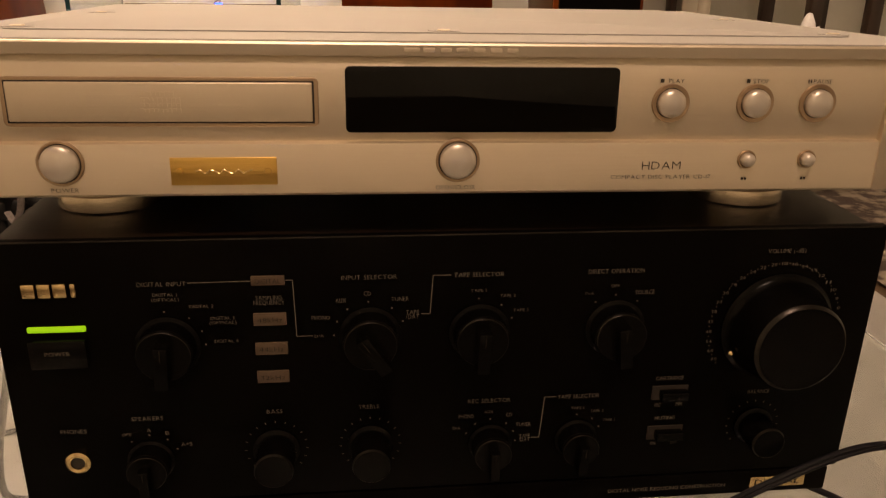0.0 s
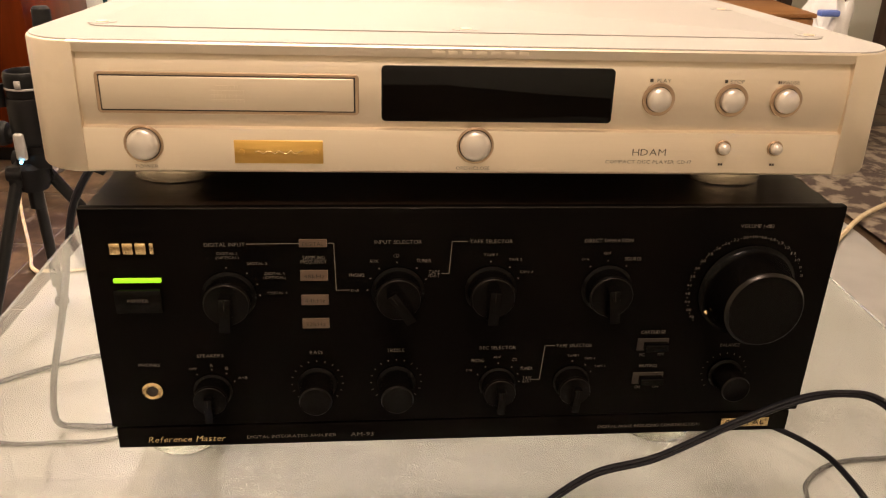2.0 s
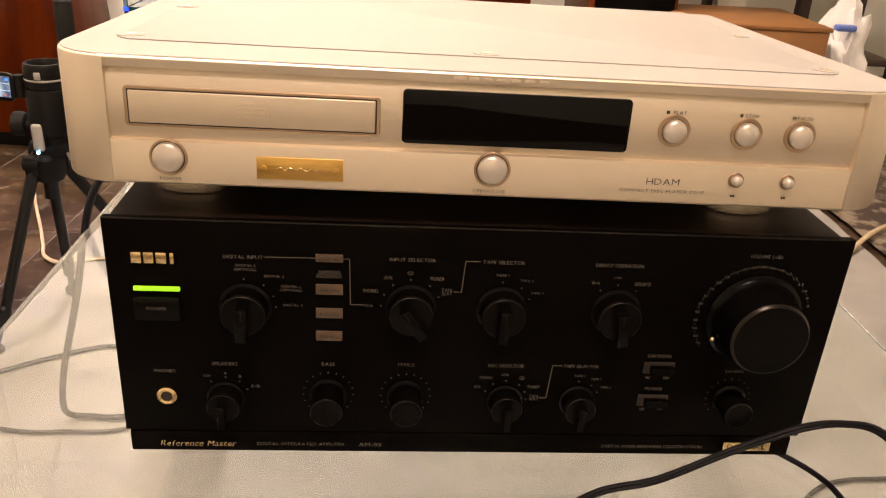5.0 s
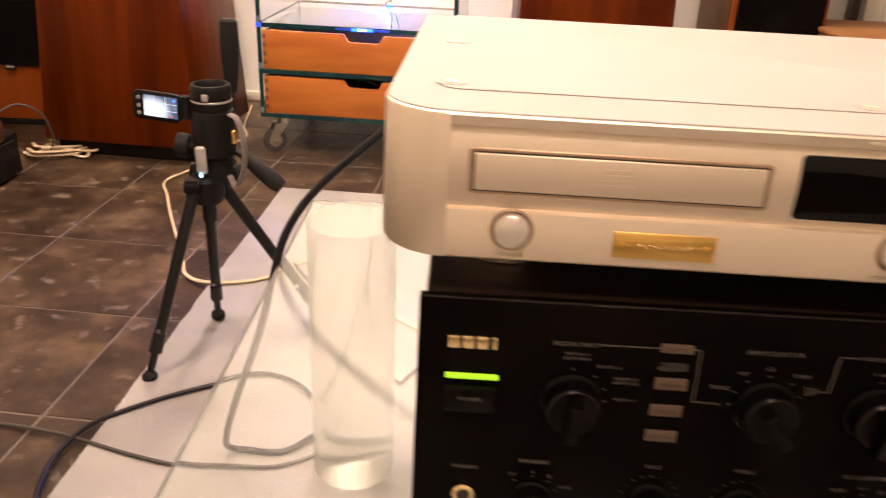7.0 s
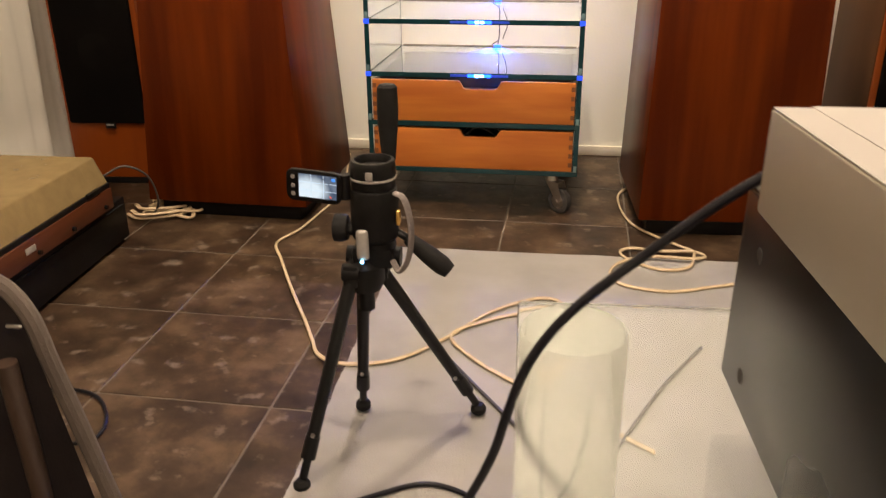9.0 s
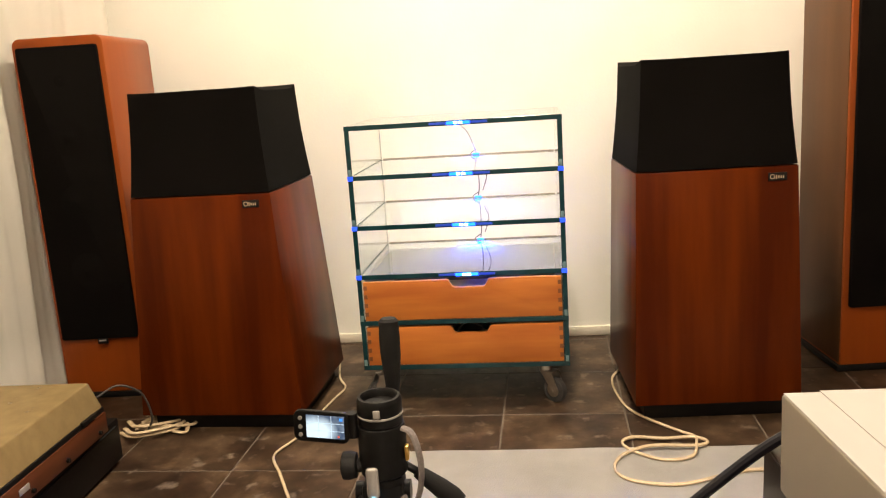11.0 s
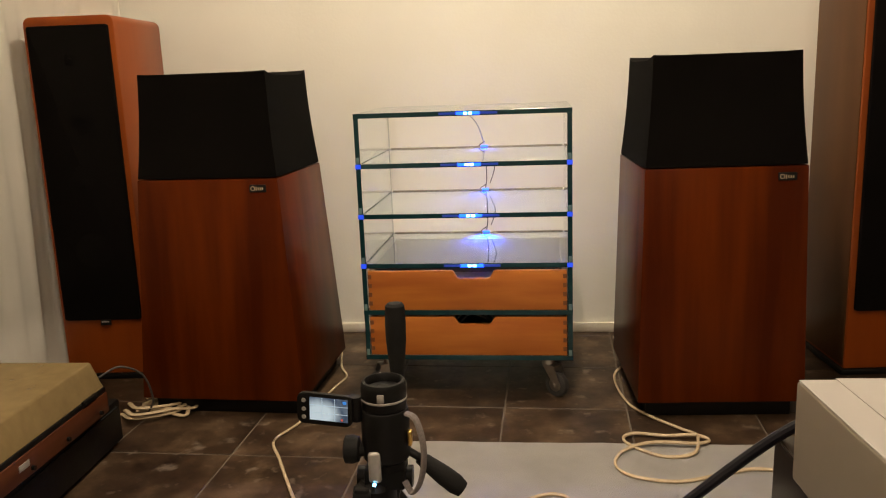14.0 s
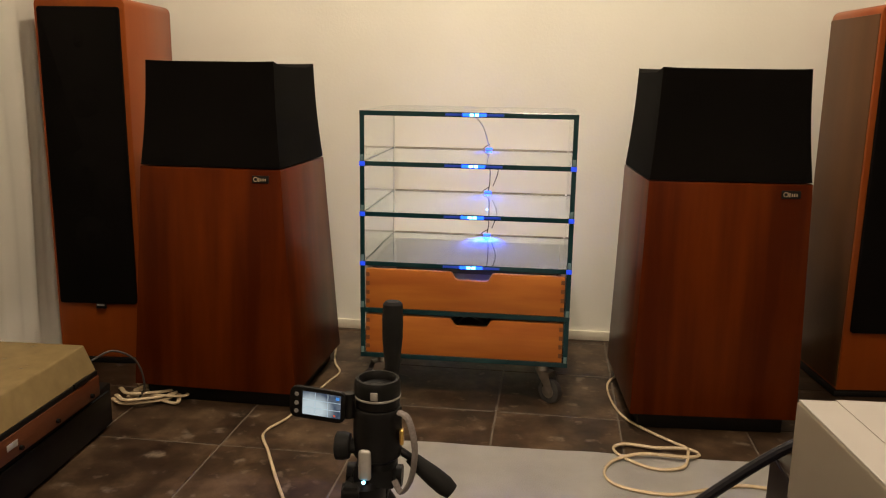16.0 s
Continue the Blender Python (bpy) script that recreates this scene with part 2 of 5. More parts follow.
DARKWOOD = material("dark_stained_wood", (0.05, 0.03, 0.02), 0.4, second=(0.035, 0.02, 0.013), grain=(20, 20, 2), bump=0.08, fine=(200, 200, 15))
PAINT = material("cream_door_paint", (0.72, 0.67, 0.56), 0.45, second=(0.66, 0.61, 0.5), grain=(4, 4, 4))


def tile_material():
    m = bpy.data.materials.new("dark_stone_tile")
    m.use_nodes = True
    nt = m.node_tree
    b = nt.nodes["Principled BSDF"]
    b.inputs["Specular IOR Level"].default_value = 0.25
    tc = nt.nodes.new("ShaderNodeTexCoord")
    info = nt.nodes.new("ShaderNodeObjectInfo")
    add = nt.nodes.new("ShaderNodeVectorMath")
    add.operation = "ADD"
    sc = nt.nodes.new("ShaderNodeVectorMath")
    sc.operation = "SCALE"
    sc.inputs[0].default_value = (37.0, 19.0, 11.0)
    nt.links.new(info.outputs["Random"], sc.inputs["Scale"])
    nt.links.new(tc.outputs["Object"], add.inputs[0])
    nt.links.new(sc.outputs[0], add.inputs[1])
    big = nt.nodes.new("ShaderNodeTexNoise")
    big.inputs["Scale"].default_value, big.inputs["Detail"].default_value, big.inputs["Roughness"].default_value = 9.0, 9.0, 0.62
    nt.links.new(add.outputs[0], big.inputs["Vector"])
    ramp = nt.nodes.new("ShaderNodeValToRGB")
    e = ramp.color_ramp.elements
    e[0].position, e[0].color = 0.32, (0.015, 0.0080, 0.0042, 1)
    e[1].position, e[1].color = 0.70, (0.106, 0.067, 0.038, 1)
    mid = e.new(0.50)
    mid.color = (0.040, 0.0232, 0.0125, 1)
    nt.links.new(big.outputs[0], ramp.inputs[0])
    spots = nt.nodes.new("ShaderNodeTexNoise")
    spots.inputs["Scale"].default_value, spots.inputs["Detail"].default_value = 26.0, 6.0
    nt.links.new(add.outputs[0], spots.inputs["Vector"])
    r2 = nt.nodes.new("ShaderNodeValToRGB")
    r2.color_ramp.elements[0].position, r2.color_ramp.elements[1].position = 0.60, 0.72
    nt.links.new(spots.outputs[0], r2.inputs[0])
    mix = nt.nodes.new("ShaderNodeMix")
    mix.data_type = "RGBA"
    mix.inputs[7].default_value = (0.20, 0.155, 0.115, 1)
    half = nt.nodes.new("ShaderNodeMath")
    half.operation, half.inputs[1].default_value = "MULTIPLY", 0.60
    nt.links.new(r2.outputs[0], half.inputs[0])
    nt.links.new(half.outputs[0], mix.inputs[0])
    nt.links.new(ramp.outputs[0], mix.inputs[6])
    nt.links.new(mix.outputs[2], b.inputs["Base Color"])
    rr = nt.nodes.new("ShaderNodeMapRange")
    rr.inputs[3].default_value, rr.inputs[4].default_value = 0.32, 0.6
    nt.links.new(spots.outputs[0], rr.inputs[0])
    nt.links.new(rr.outputs[0], b.inputs["Roughness"])
    bp = nt.nodes.new("ShaderNodeBump")
    bp.inputs["Strength"].default_value, bp.inputs["Distance"].default_value = 0.25, 0.002
    nt.links.new(big.outputs[0], bp.inputs["Height"])
    nt.links.new(bp.outputs[0], b.inputs["Normal"])
    return m


TILE = tile_material()


# ---- mesh helpers ----
def rbox(cx, cy, cz, sx, sy, sz, bev=0.0, seg=2):
    bm = bmesh.new()
    bmesh.ops.create_cube(bm, size=1)
    bmesh.ops.scale(bm, vec=(sx, sy, sz), verts=bm.verts)
    if bev:
        bmesh.ops.bevel(bm, geom=bm.edges[:], offset=bev, segments=seg, profile=0.5, affect="EDGES")
    bmesh.ops.translate(bm, vec=(cx, cy, cz), verts=bm.verts)
    return bm


def rod(a, b, r, r2=None, seg=20):
    a, b = Vector(a), Vector(b)
    bm = bmesh.new()
    bmesh.ops.create_cone(bm, cap_ends=True, segments=seg, radius1=r, radius2=r if r2 is None else r2, depth=(b - a).length)
    m = Matrix.Translation((a + b) / 2) @ (b - a).to_track_quat("Z", "Y").to_matrix().to_4x4()
    bmesh.ops.transform(bm, matrix=m, verts=bm.verts)
    return bm


def lathe(profile, seg=28, m=None):
    bm = bmesh.new()
    rings = []
    for r, z in profile:
        if r < 1e-6:
            rings.append([bm.verts.new((0, 0, z))])
        else:
            rings.append([bm.verts.new((r * math.cos(2 * math.pi * k / seg), r * math.sin(2 * math.pi * k / seg), z)) for k in range(seg)])
    for p, q in zip(rings, rings[1:]):
        for k in range(seg):
            n = (k + 1) % seg
            f = [p[k % len(p)], p[n % len(p)], q[n % len(q)], q[k % len(q)]]
            f = list(dict.fromkeys(f))
            if len(f) > 2:
                bm.faces.new(f)
    if m is not None:
        bmesh.ops.transform(bm, matrix=m, verts=bm.verts)
    bmesh.ops.recalc_face_normals(bm, faces=bm.faces[:])
    return bm


def facing(x, y, z):
    """Turns a lathe's axis from +z to -y, towards the room's front."""
    return Matrix.Translation((x, y, z)) @ Matrix.Rotation(math.pi / 2, 4, "X")


def prism(outline, lo, hi, bev=0.0, seg=2, axis="z"):
    bm = bmesh.new()
    vs = [bm.verts.new((x, y, lo)) for x, y in outline]
    f = bm.faces.new(vs)
    out = bmesh.ops.extrude_face_region(bm, geom=[f])
    bmesh.ops.translate(bm, vec=(0, 0, hi - lo), verts=[v for v in out["geom"] if isinstance(v, bmesh.types.BMVert)])
    bmesh.ops.recalc_face_normals(bm, faces=bm.faces[:])
    if bev:
        edges = [e for e in bm.edges if abs(e.verts[0].co.z - e.verts[1].co.z) < 1e-7]
        bmesh.ops.bevel(bm, geom=edges, offset=bev, segments=seg, profile=0.5, affect="EDGES")
    if axis == "x":
        bmesh.ops.transform(bm, matrix=Matrix(((0, 0, 1, 0), (1, 0, 0, 0), (0, 1, 0, 0), (0, 0, 0, 1))), verts=bm.verts)
    if axis == "y":
        bmesh.ops.transform(bm, matrix=Matrix(((1, 0, 0, 0), (0, 0, 1, 0), (0, 1, 0, 0), (0, 0, 0, 1))), verts=bm.verts)
        bmesh.ops.recalc_face_normals(bm, faces=bm.faces[:])
    return bm


def rounded(x0, y0, x1, y1, r, n=6, corners=(1, 1, 1, 1)):
    pts = []
    for (cx, cy, a0), on in zip(((x0 + r, y0 + r, 180), (x1 - r, y0 + r, 270), (x1 - r, y1 - r, 0), (x0 + r, y1 - r, 90)), corners):
        if on:
            pts += [(cx + r * math.cos(radians(a0 + 90 * k / n)), cy + r * math.sin(radians(a0 + 90 * k / n))) for k in range(n + 1)]
        else:
            pts.append((x0 if cx < (x0 + x1) / 2 else x1, y0 if cy < (y0 + y1) / 2 else y1))
    return pts


def flow(points, steps=8):
    """A smooth line through the points."""
    p = [Vector(q) for q in points]
    p = [p[0] * 2 - p[1]] + p + [p[-1] * 2 - p[-2]]
    out = []
    for i in range(1, len(p) - 2):
        for k in range(steps):
            t = k / steps
            out.append(0.5 * (2 * p[i] + (p[i + 1] - p[i - 1]) * t + (2 * p[i - 1] - 5 * p[i] + 4 * p[i + 1] - p[i + 2]) * t * t + (3 * p[i] - p[i - 1] - 3 * p[i + 1] + p[i + 2]) * t ** 3))
    out.append(p[-2])
    return out


def tube(points, r, seg=8, steps=8, flat=1.0):
    line = flow(points, steps)
    bm = bmesh.new()
    rings, side = [], None
    for i, c in enumerate(line):
        d = (line[min(i + 1, len(line) - 1)] - line[max(i - 1, 0)]).normalized()
        side = d.cross(Vector((0, 0, 1)) if abs(d.z) < 0.95 else Vector((0, 1, 0))).normalized() if side is None else (side - d * side.dot(d)).normalized()
        up = side.cross(d)
        rings.append([bm.verts.new(c + side * (r * flat * math.cos(2 * math.pi * k / seg)) + up * (r * math.sin(2 * math.pi * k / seg))) for k in range(seg)])
    for p, q in zip(rings, rings[1:]):
        for k in range(seg):
            bm.faces.new((p[k], p[(k + 1) % seg], q[(k + 1) % seg], q[k]))
    bm.faces.new(rings[0][::-1]), bm.faces.new(rings[-1])
    bmesh.ops.recalc_face_normals(bm, faces=bm.faces[:])
    return bm


def joined(*bms):
    out = bmesh.new()
    for b in bms:
        me = bpy.data.meshes.new("tmp")
        b.to_mesh(me)
        out.from_mesh(me)
        bpy.data.meshes.remove(me)
        b.free()
    return out


def part(name, bm, mat, parent=None, label="", angle=35):
    me = bpy.data.meshes.new(name)
    bm.to_mesh(me)
    bm.free()
    me.polygons.foreach_set("use_smooth", [True] * len(me.polygons))
    me.set_sharp_from_angle(angle=radians(angle))
    for one in mat if isinstance(mat, (list, tuple)) else (mat,):
        me.materials.append(one)
    ob = new(name, me)
    if parent is not None:
        ob.parent = parent
    return tagged(ob, label)


def thing(name, label, category, m=None, group="", kind=""):
    ob = new(name)
    ob.empty_display_size = 0.05
    if m is not None:
        ob.matrix_world = m
    return tagged(ob, label, category, group, kind)


# ---- lettering: glyph outlines of the built-in font, laid out once ----
GLYPHS = {}


def load_glyphs(text):
    made = []
    for ch in sorted(set(text)):
        cu = bpy.data.curves.new("glyph", "FONT")
        cu.body, cu.resolution_u, cu.offset = ch, 2, -0.009
        made.append((ch, new("glyph", cu)))
    dg = bpy.context.evaluated_depsgraph_get()
    for ch, ob in made:
        me = bpy.data.meshes.new_from_object(ob.evaluated_get(dg))
        vs = [(v.co.x, v.co.y) for v in me.vertices]
        GLYPHS[ch] = (vs, [tuple(p.vertices) for p in me.polygons], max((x for x, _ in vs), default=0.3) - min((x for x, _ in vs), default=0), min((x for x, _ in vs), default=0))
        bpy.data.meshes.remove(me)
    for ch, ob in made:
        cu = ob.data
        bpy.data.objects.remove(ob)
        bpy.data.curves.remove(cu)


load_glyphs("ABCDEFGHIJKLMNOPQRSTUVWXYZ0123456789+/()-dkzReformcMastn")


def letters(text, x, y, z, height, mat, parent, name="lettering", width=None, slant=0.0):
    """Writing on a front that faces -y, centred on x, z."""
    vs, fs, at = [], [], 0.0
    for ch in text:
        if ch == " ":
            at += 0.35
            continue
        gv, gf, gw, gx = GLYPHS[ch]
        fs += [tuple(i + len(vs) for i in f) for f in gf]
        vs += [(px - gx + at + slant * py, py) for px, py in gv]
        at += gw + 0.13
    total = at - 0.13
    sx = height / 0.72 if width is None else width / total
    me = bpy.data.meshes.new(name)
    me.from_pydata([((px - total / 2) * sx, 0, (py - 0.36) * height / 0.72) for px, py in vs], [], fs)
    me.materials.append(mat)
    ob = new(name, me)
    ob.parent = parent
    ob.location = (x, y, z)
    return ob


def strip(x0, z0, x1, z1, y, w, mat, parent, name="printed_line"):
    """A thin printed line on a front that faces -y."""
    dx, dz = x1 - x0, z1 - z0
    n = math.hypot(dx, dz)
    ox, oz = -dz / n * w / 2, dx / n * w / 2
    me = bpy.data.meshes.new(name)
    me.from_pydata([(x0 + ox, y, z0 + oz), (x1 + ox, y, z1 + oz), (x1 - ox, y, z1 - oz), (x0 - ox, y, z0 - oz)], [], [(0, 1, 2, 3)])
    me.materials.append(mat)
    ob = new(name, me)
    ob.parent = parent
    return ob


# ---- the room ----
WALLS = pose(0, 2.513, 0, 0, 0, -2.4)

floor = part("floor", rbox(0.2, 0.35, -0.0515, 4.9, 6.6, 0.1), GROUT)
tagged(floor, "dark stone tile floor with pale grout joints", "floor", kind="structure")
wall = part("wall_back", rbox(-0.53, 0.06, 1.25, 3.24, 0.12, 2.52), WALL)
wall.matrix_world = WALLS
tagged(wall, "cream plastered wall behind the loudspeakers", "wall", kind="structure")
skirt = part("baseboard", rbox(-0.6, -0.006, 0.016, 2.9, 0.012, 0.032, 0.002), SKIRT)
skirt.matrix_world = WALLS
tagged(skirt, "narrow cream baseboard along the wall", "baseboard", kind="structure")
tagged(part("wall_left", rbox(-2.16, 0.2, 1.25, 0.12, 5.6, 2.52), WALL), "plain cream side wall", "wall", kind="structure")
tagged(part("wall_right", rbox(2.56, 0.3, 1.25, 0.12, 6.4, 2.52), WALL), "plain cream side wall", "wall", kind="structure")
tagged(part("wall_front", rbox(0.2, -2.66, 1.25, 4.8, 0.12, 2.52), WALL), "plain cream wall", "wall", kind="structure")
tagged(part("wall_recess", rbox(1.72, 3.36, 1.25, 1.66, 0.12, 2.52), WALL), "beige wall at the back of the recess", "wall", kind="structure")
tagged(part("wall_return", rbox(1.04, 2.945, 1.25, 0.08, 0.74, 2.52), WALL), "beige return wall of the recess", "wall", kind="structure")
tagged(part("ceiling", rbox(0.2, 0.35, 2.56, 4.9, 6.6, 0.1), CEILING), "plain white ceiling", "ceiling", kind="structure")
tagged(part("door_edge", rbox(1.012, 2.42, 1.0, 0.022, 0.05, 2.0, 0.003), DARKWOOD), "dark door edge beside the frame", "door", kind="structure")
post = thing("trim", "cream painted door frame post", "door frame", kind="structure")
part("post", rbox(1.070, 2.43, 1.0, 0.055, 0.06, 2.0, 0.004), PAINT, post)
part("edge_strip", rbox(1.125, 2.435, 1.0, 0.050, 0.04, 2.0, 0.004), SKIRT, post)


def curtain():
    """White voile hanging in uneven folds."""
    ob = thing("curtain", "white voile curtain hanging in soft folds", "curtain")
    bm = bmesh.new()
    rng = random.Random(4)
    n, y = 150, 2.50
    cols = []
    for i in range(n):
        y = 2.50 - i * 0.018
        x = -1.905 + 0.26 * max(0.0, (y - 1.7) / 0.8) ** 1.6 + 0.016 * math.sin(i * 0.55 + 1.5 * math.sin(i * 0.11)) + 0.005 * math.sin(i * 1.7) + rng.uniform(-0.003, 0.003)
        cols.append([bm.verts.new((x + 0.012 * math.sin(k * 0.8 + i * 0.2) * (1 - k / 12), y + 0.008 * math.sin(k * 0.5 + i * 0.3), 0.012 + 2.45 * k / 12)) for k in range(13)])
    for a, b in zip(cols, cols[1:]):
        for k in range(12):
            bm.faces.new((a[k], b[k], b[k + 1], a[k + 1]))
    bmesh.ops.solidify(bm, geom=bm.faces[:], thickness=0.002)
    part("fabric", bm, CURTAIN, ob, angle=180)
    part("curtain_rail", tube([(-1.645, 2.5, 2.478), (-1.765, 2.2, 2.478), (-1.868, 1.9, 2.478), (-1.905, 1.6, 2.478), (-1.905, 0.7, 2.478), (-1.905, -0.2, 2.478)], 0.012), STEEL, ob)


curtain()


def rug():
    """A flat pale rug with a slightly uneven edge and a short fringe of pile."""
    x0, x1, y0, y1 = -0.742, 1.03, -1.0, 1.628
    rng = random.Random(7)
    bm = bmesh.new()
    nx, ny = 44, 66
    grid = [[bm.verts.new((x0 + (x1 - x0) * i / nx + (rng.uniform(-0.002, 0.002) if i in (0, nx) else 0), y0 + (y1 - y0) * j / ny + (rng.uniform(-0.002, 0.002) if j in (0, ny) else 0), 0.007 + 0.0008 * noise.noise((i * 0.3, j * 0.3, 2)))) for j in range(ny + 1)] for i in range(nx + 1)]
    for i in range(nx):
        for j in range(ny):
            bm.faces.new((grid[i][j], grid[i + 1][j], grid[i + 1][j + 1], grid[i][j + 1]))
    bmesh.ops.solidify(bm, geom=bm.faces[:], thickness=0.006)
    ob = thing("rug", "pale grey short-pile rug lying on the tiles", "rug", pose(0, 0, 0, 0, 0, -2.0))
    part("weave", bm, RUG, ob)
    fr = bmesh.new()
    for k in range(900):
        x, back = rng.uniform(x0, x1), rng.random() < 0.62
        y = y1 if back else rng.uniform(y0, y1)
        x = x if back else x0
        dx, dy = (rng.uniform(-0.003, 0.003), rng.uniform(0.003, 0.009)) if back else (-rng.uniform(0.003, 0.007), rng.uniform(-0.003, 0.003))
        w = (0.0012, 0) if back else (0, 0.0012)
        vs = [fr.verts.new((x - w[0], y - w[1], 0.006)), fr.verts.new((x + w[0], y + w[1], 0.006)), fr.verts.new((x + dx, y + dy, 0.002))]
        fr.faces.new(vs)
    tagged(part("edge_fibres", fr, RUG, ob), kind="stuff")


rug()


# ---- the glass table ----
GLASS_TOP = 0.390
table = thing("glass_table", "low clear glass table on thick acrylic cylinder legs", "table")
top = part("glass_top", prism(rounded(-0.394, -0.26, 0.411, 0.614, 0.006, 3), GLASS_TOP - 0.011, GLASS_TOP, 0.0015, 1), PANE, table, "clear glass plate")
top.visible_shadow = False


def table_leg():
    return part("leg", lathe([(0, 0.0075), (0.054, 0.0075), (0.0555, 0.010), (0.0555, 0.376), (0.054, 0.3785), (0, 0.3785)], 48), ACRYL, table, "clear acrylic cylinder leg")


leg = table_leg()
leg.location = (-0.336, 0.563, 0)
for lx, ly in ((0.354, 0.563), (-0.336, -0.205), (0.354, -0.205)):
    copy_thing(leg, pose(lx, ly, 0))


# ---- integrated amplifier ----
STACK = Matrix.Translation((0.0015, -0.001, 0.5015)) @ Matrix.Rotation(radians(0.5), 4, "Y") @ Matrix.Rotation(radians(0.8), 4, "Z") @ Matrix.Translation((0, 0, -0.5))
ON_STACK = Matrix.Translation((0, -0.001, 0.607)) @ Matrix.Rotation(radians(0.5), 4, "Y") @ Matrix.Rotation(radians(-2.1), 4, "X") @ Matrix.Translation((0, 0, -0.607))


def selector(x, z, r, turn, parent, bar=True):
    """A round selector with a collar and a raised grip bar."""
    k = part("knob", lathe([(r * 1.16, 0), (r * 1.16, 0.0022), (r * 1.02, 0.003), (r, 0.0035), (r * 0.985, 0.0125), (r * 0.93, 0.0135), (0, 0.0135)], 36, facing(0, 0, 0)), KNOB, parent)
    k.location = (x, -0.0005, z)
    if bar:
        b = part("grip_bar", rbox(0, -0.0150, -r * 0.22, r * 0.50, 0.012, r * 1.62, 0.0010), KNOB, k)
        strip(0, r * 0.1, 0, r * 0.56, -0.0212, 0.0005, RIMS, b, "pointer_line")
        # Lighter ring paints the glint that the knob's bevel would catch.
        part("painted_glint", lathe([(r * 0.97, 0.0118), (r * 0.99, 0.0116), (r * 0.95, 0.0132), (r * 0.93, 0.0135)], 36, facing(0, 0, 0)), RIMS, k)
        k.rotation_euler = (0, radians(turn), 0)
    return k


amp = thing("amplifier", "black stereo integrated amplifier with round knobs, on the glass table", "amplifier", STACK)
case = part("case", rbox(0, 0.222, 0.5005, 0.434, 0.428, 0.163, 0.0015), AMP_CASE, amp)
part("top_plate", prism(rounded(-0.2165, 0.003, 0.2165, 0.432, 0.003, 3), 0.582, 0.5845, 0.0006, 1), AMP_TOP, amp, "dark brushed top plate")
front = part("front_panel", rbox(0.0015, 0.003, 0.5120, 0.443, 0.006, 0.146, 0.0012), AMP, amp, "black brushed front panel")
# A lighter rod stands in for the highlight on the panel's top chamfer.
part("edge_highlight", joined(rod((-0.2190, 0.0006, 0.5846), (0.2190, 0.0006, 0.5846), 0.0006, 0.0006, 8)), RIMS, front, "thin lighter rod painted as the edge highlight")
kick = part("lower_panel", rbox(0.0005, 0.0035, 0.4298, 0.437, 0.005, 0.0152, 0.001), AMP, amp, "narrow black lower panel")
part("vent_slot", prism(rounded(0.196, 0.075, 0.212, 0.096, 0.007, 5), 0.5846, 0.5850, 0.0), RECESS, amp, "dark oval slot in the top")
part("rear_vent", prism(rounded(-0.150, 0.150, 0.150, 0.400, 0.006, 4), 0.5846, 0.5856, 0.0003, 1), AMP_CASE, amp, "dark rear vent plate")
for fx, fy in ((-0.165, 0.13), (0.165, 0.13), (-0.165, 0.38), (0.165, 0.38)):
    part("foot", lathe([(0, GLASS_TOP + 0.0003), (0.019, GLASS_TOP + 0.0003), (0.021, GLASS_TOP + 0.003), (0.022, 0.4195), (0, 0.4195)], 24, pose(fx, fy, 0)), RUBBER, amp)
for sy, sz in ((0.05, 0.444), (0.05, 0.545), (0.385, 0.444), (0.385, 0.545)):
    part("side_screw", lathe([(0.0062, 0), (0.0060, 0.0004), (0.0050, 0.0005), (0.0042, 0.0003), (0, 0.0002)], 20, Matrix.Translation((-0.2170, sy, sz)) @ Matrix.Rotation(-math.pi / 2, 4, "Y")), RECESS, amp, "dark recessed side screw")
# gold name plate as plain shapes
for gx, gw in ((-0.2020, 0.0062), (-0.1950, 0.0060), (-0.1880, 0.0062), (-0.1820, 0.0026)):
    part("nameplate_mark", rbox(gx, -0.001, 0.5612, gw, 0.002, 0.0072, 0.0008), GOLD, front, "gilt raised mark")
light = part("power_light", rbox(-0.1922, -0.0006, 0.5410, 0.0265, 0.0022, 0.0026, 0.0004), GREEN, front, "lit green bar")
button = part("power_button", rbox(-0.1922, -0.0022, 0.5290, 0.0265, 0.0050, 0.0150, 0.0009), KNOB, front)
letters("POWER", -0.1922, -0.0049, 0.5300, 0.0022, SILK, button, width=0.0115)
jack = part("headphone_socket", lathe([(0.0062, 0), (0.0062, 0.0015), (0.0050, 0.0024), (0.0036, 0.0018), (0.0034, 0.0004), (0, 0.0004)], 28, facing(-0.1922, 0, 0.4660)), GOLD, front, "gilt ring socket")
part("socket_hole", rod((-0.1922, -0.0007, 0.4660), (-0.1922, -0.0012, 0.4660), 0.0033), RECESS, jack)
selector(-0.1415, 0.5310, 0.0135, 3, front)
selector(-0.0440, 0.5330, 0.0135, -34, front)
selector(0.0110, 0.5330, 0.0135, 2, front)
selector(0.0815, 0.5330, 0.0135, -6, front)
selector(-0.1560, 0.4660, 0.0102, 0, front)
selector(0.0190, 0.4665, 0.0102, 0, front)
selector(0.0660, 0.4670, 0.0102, 4, front)


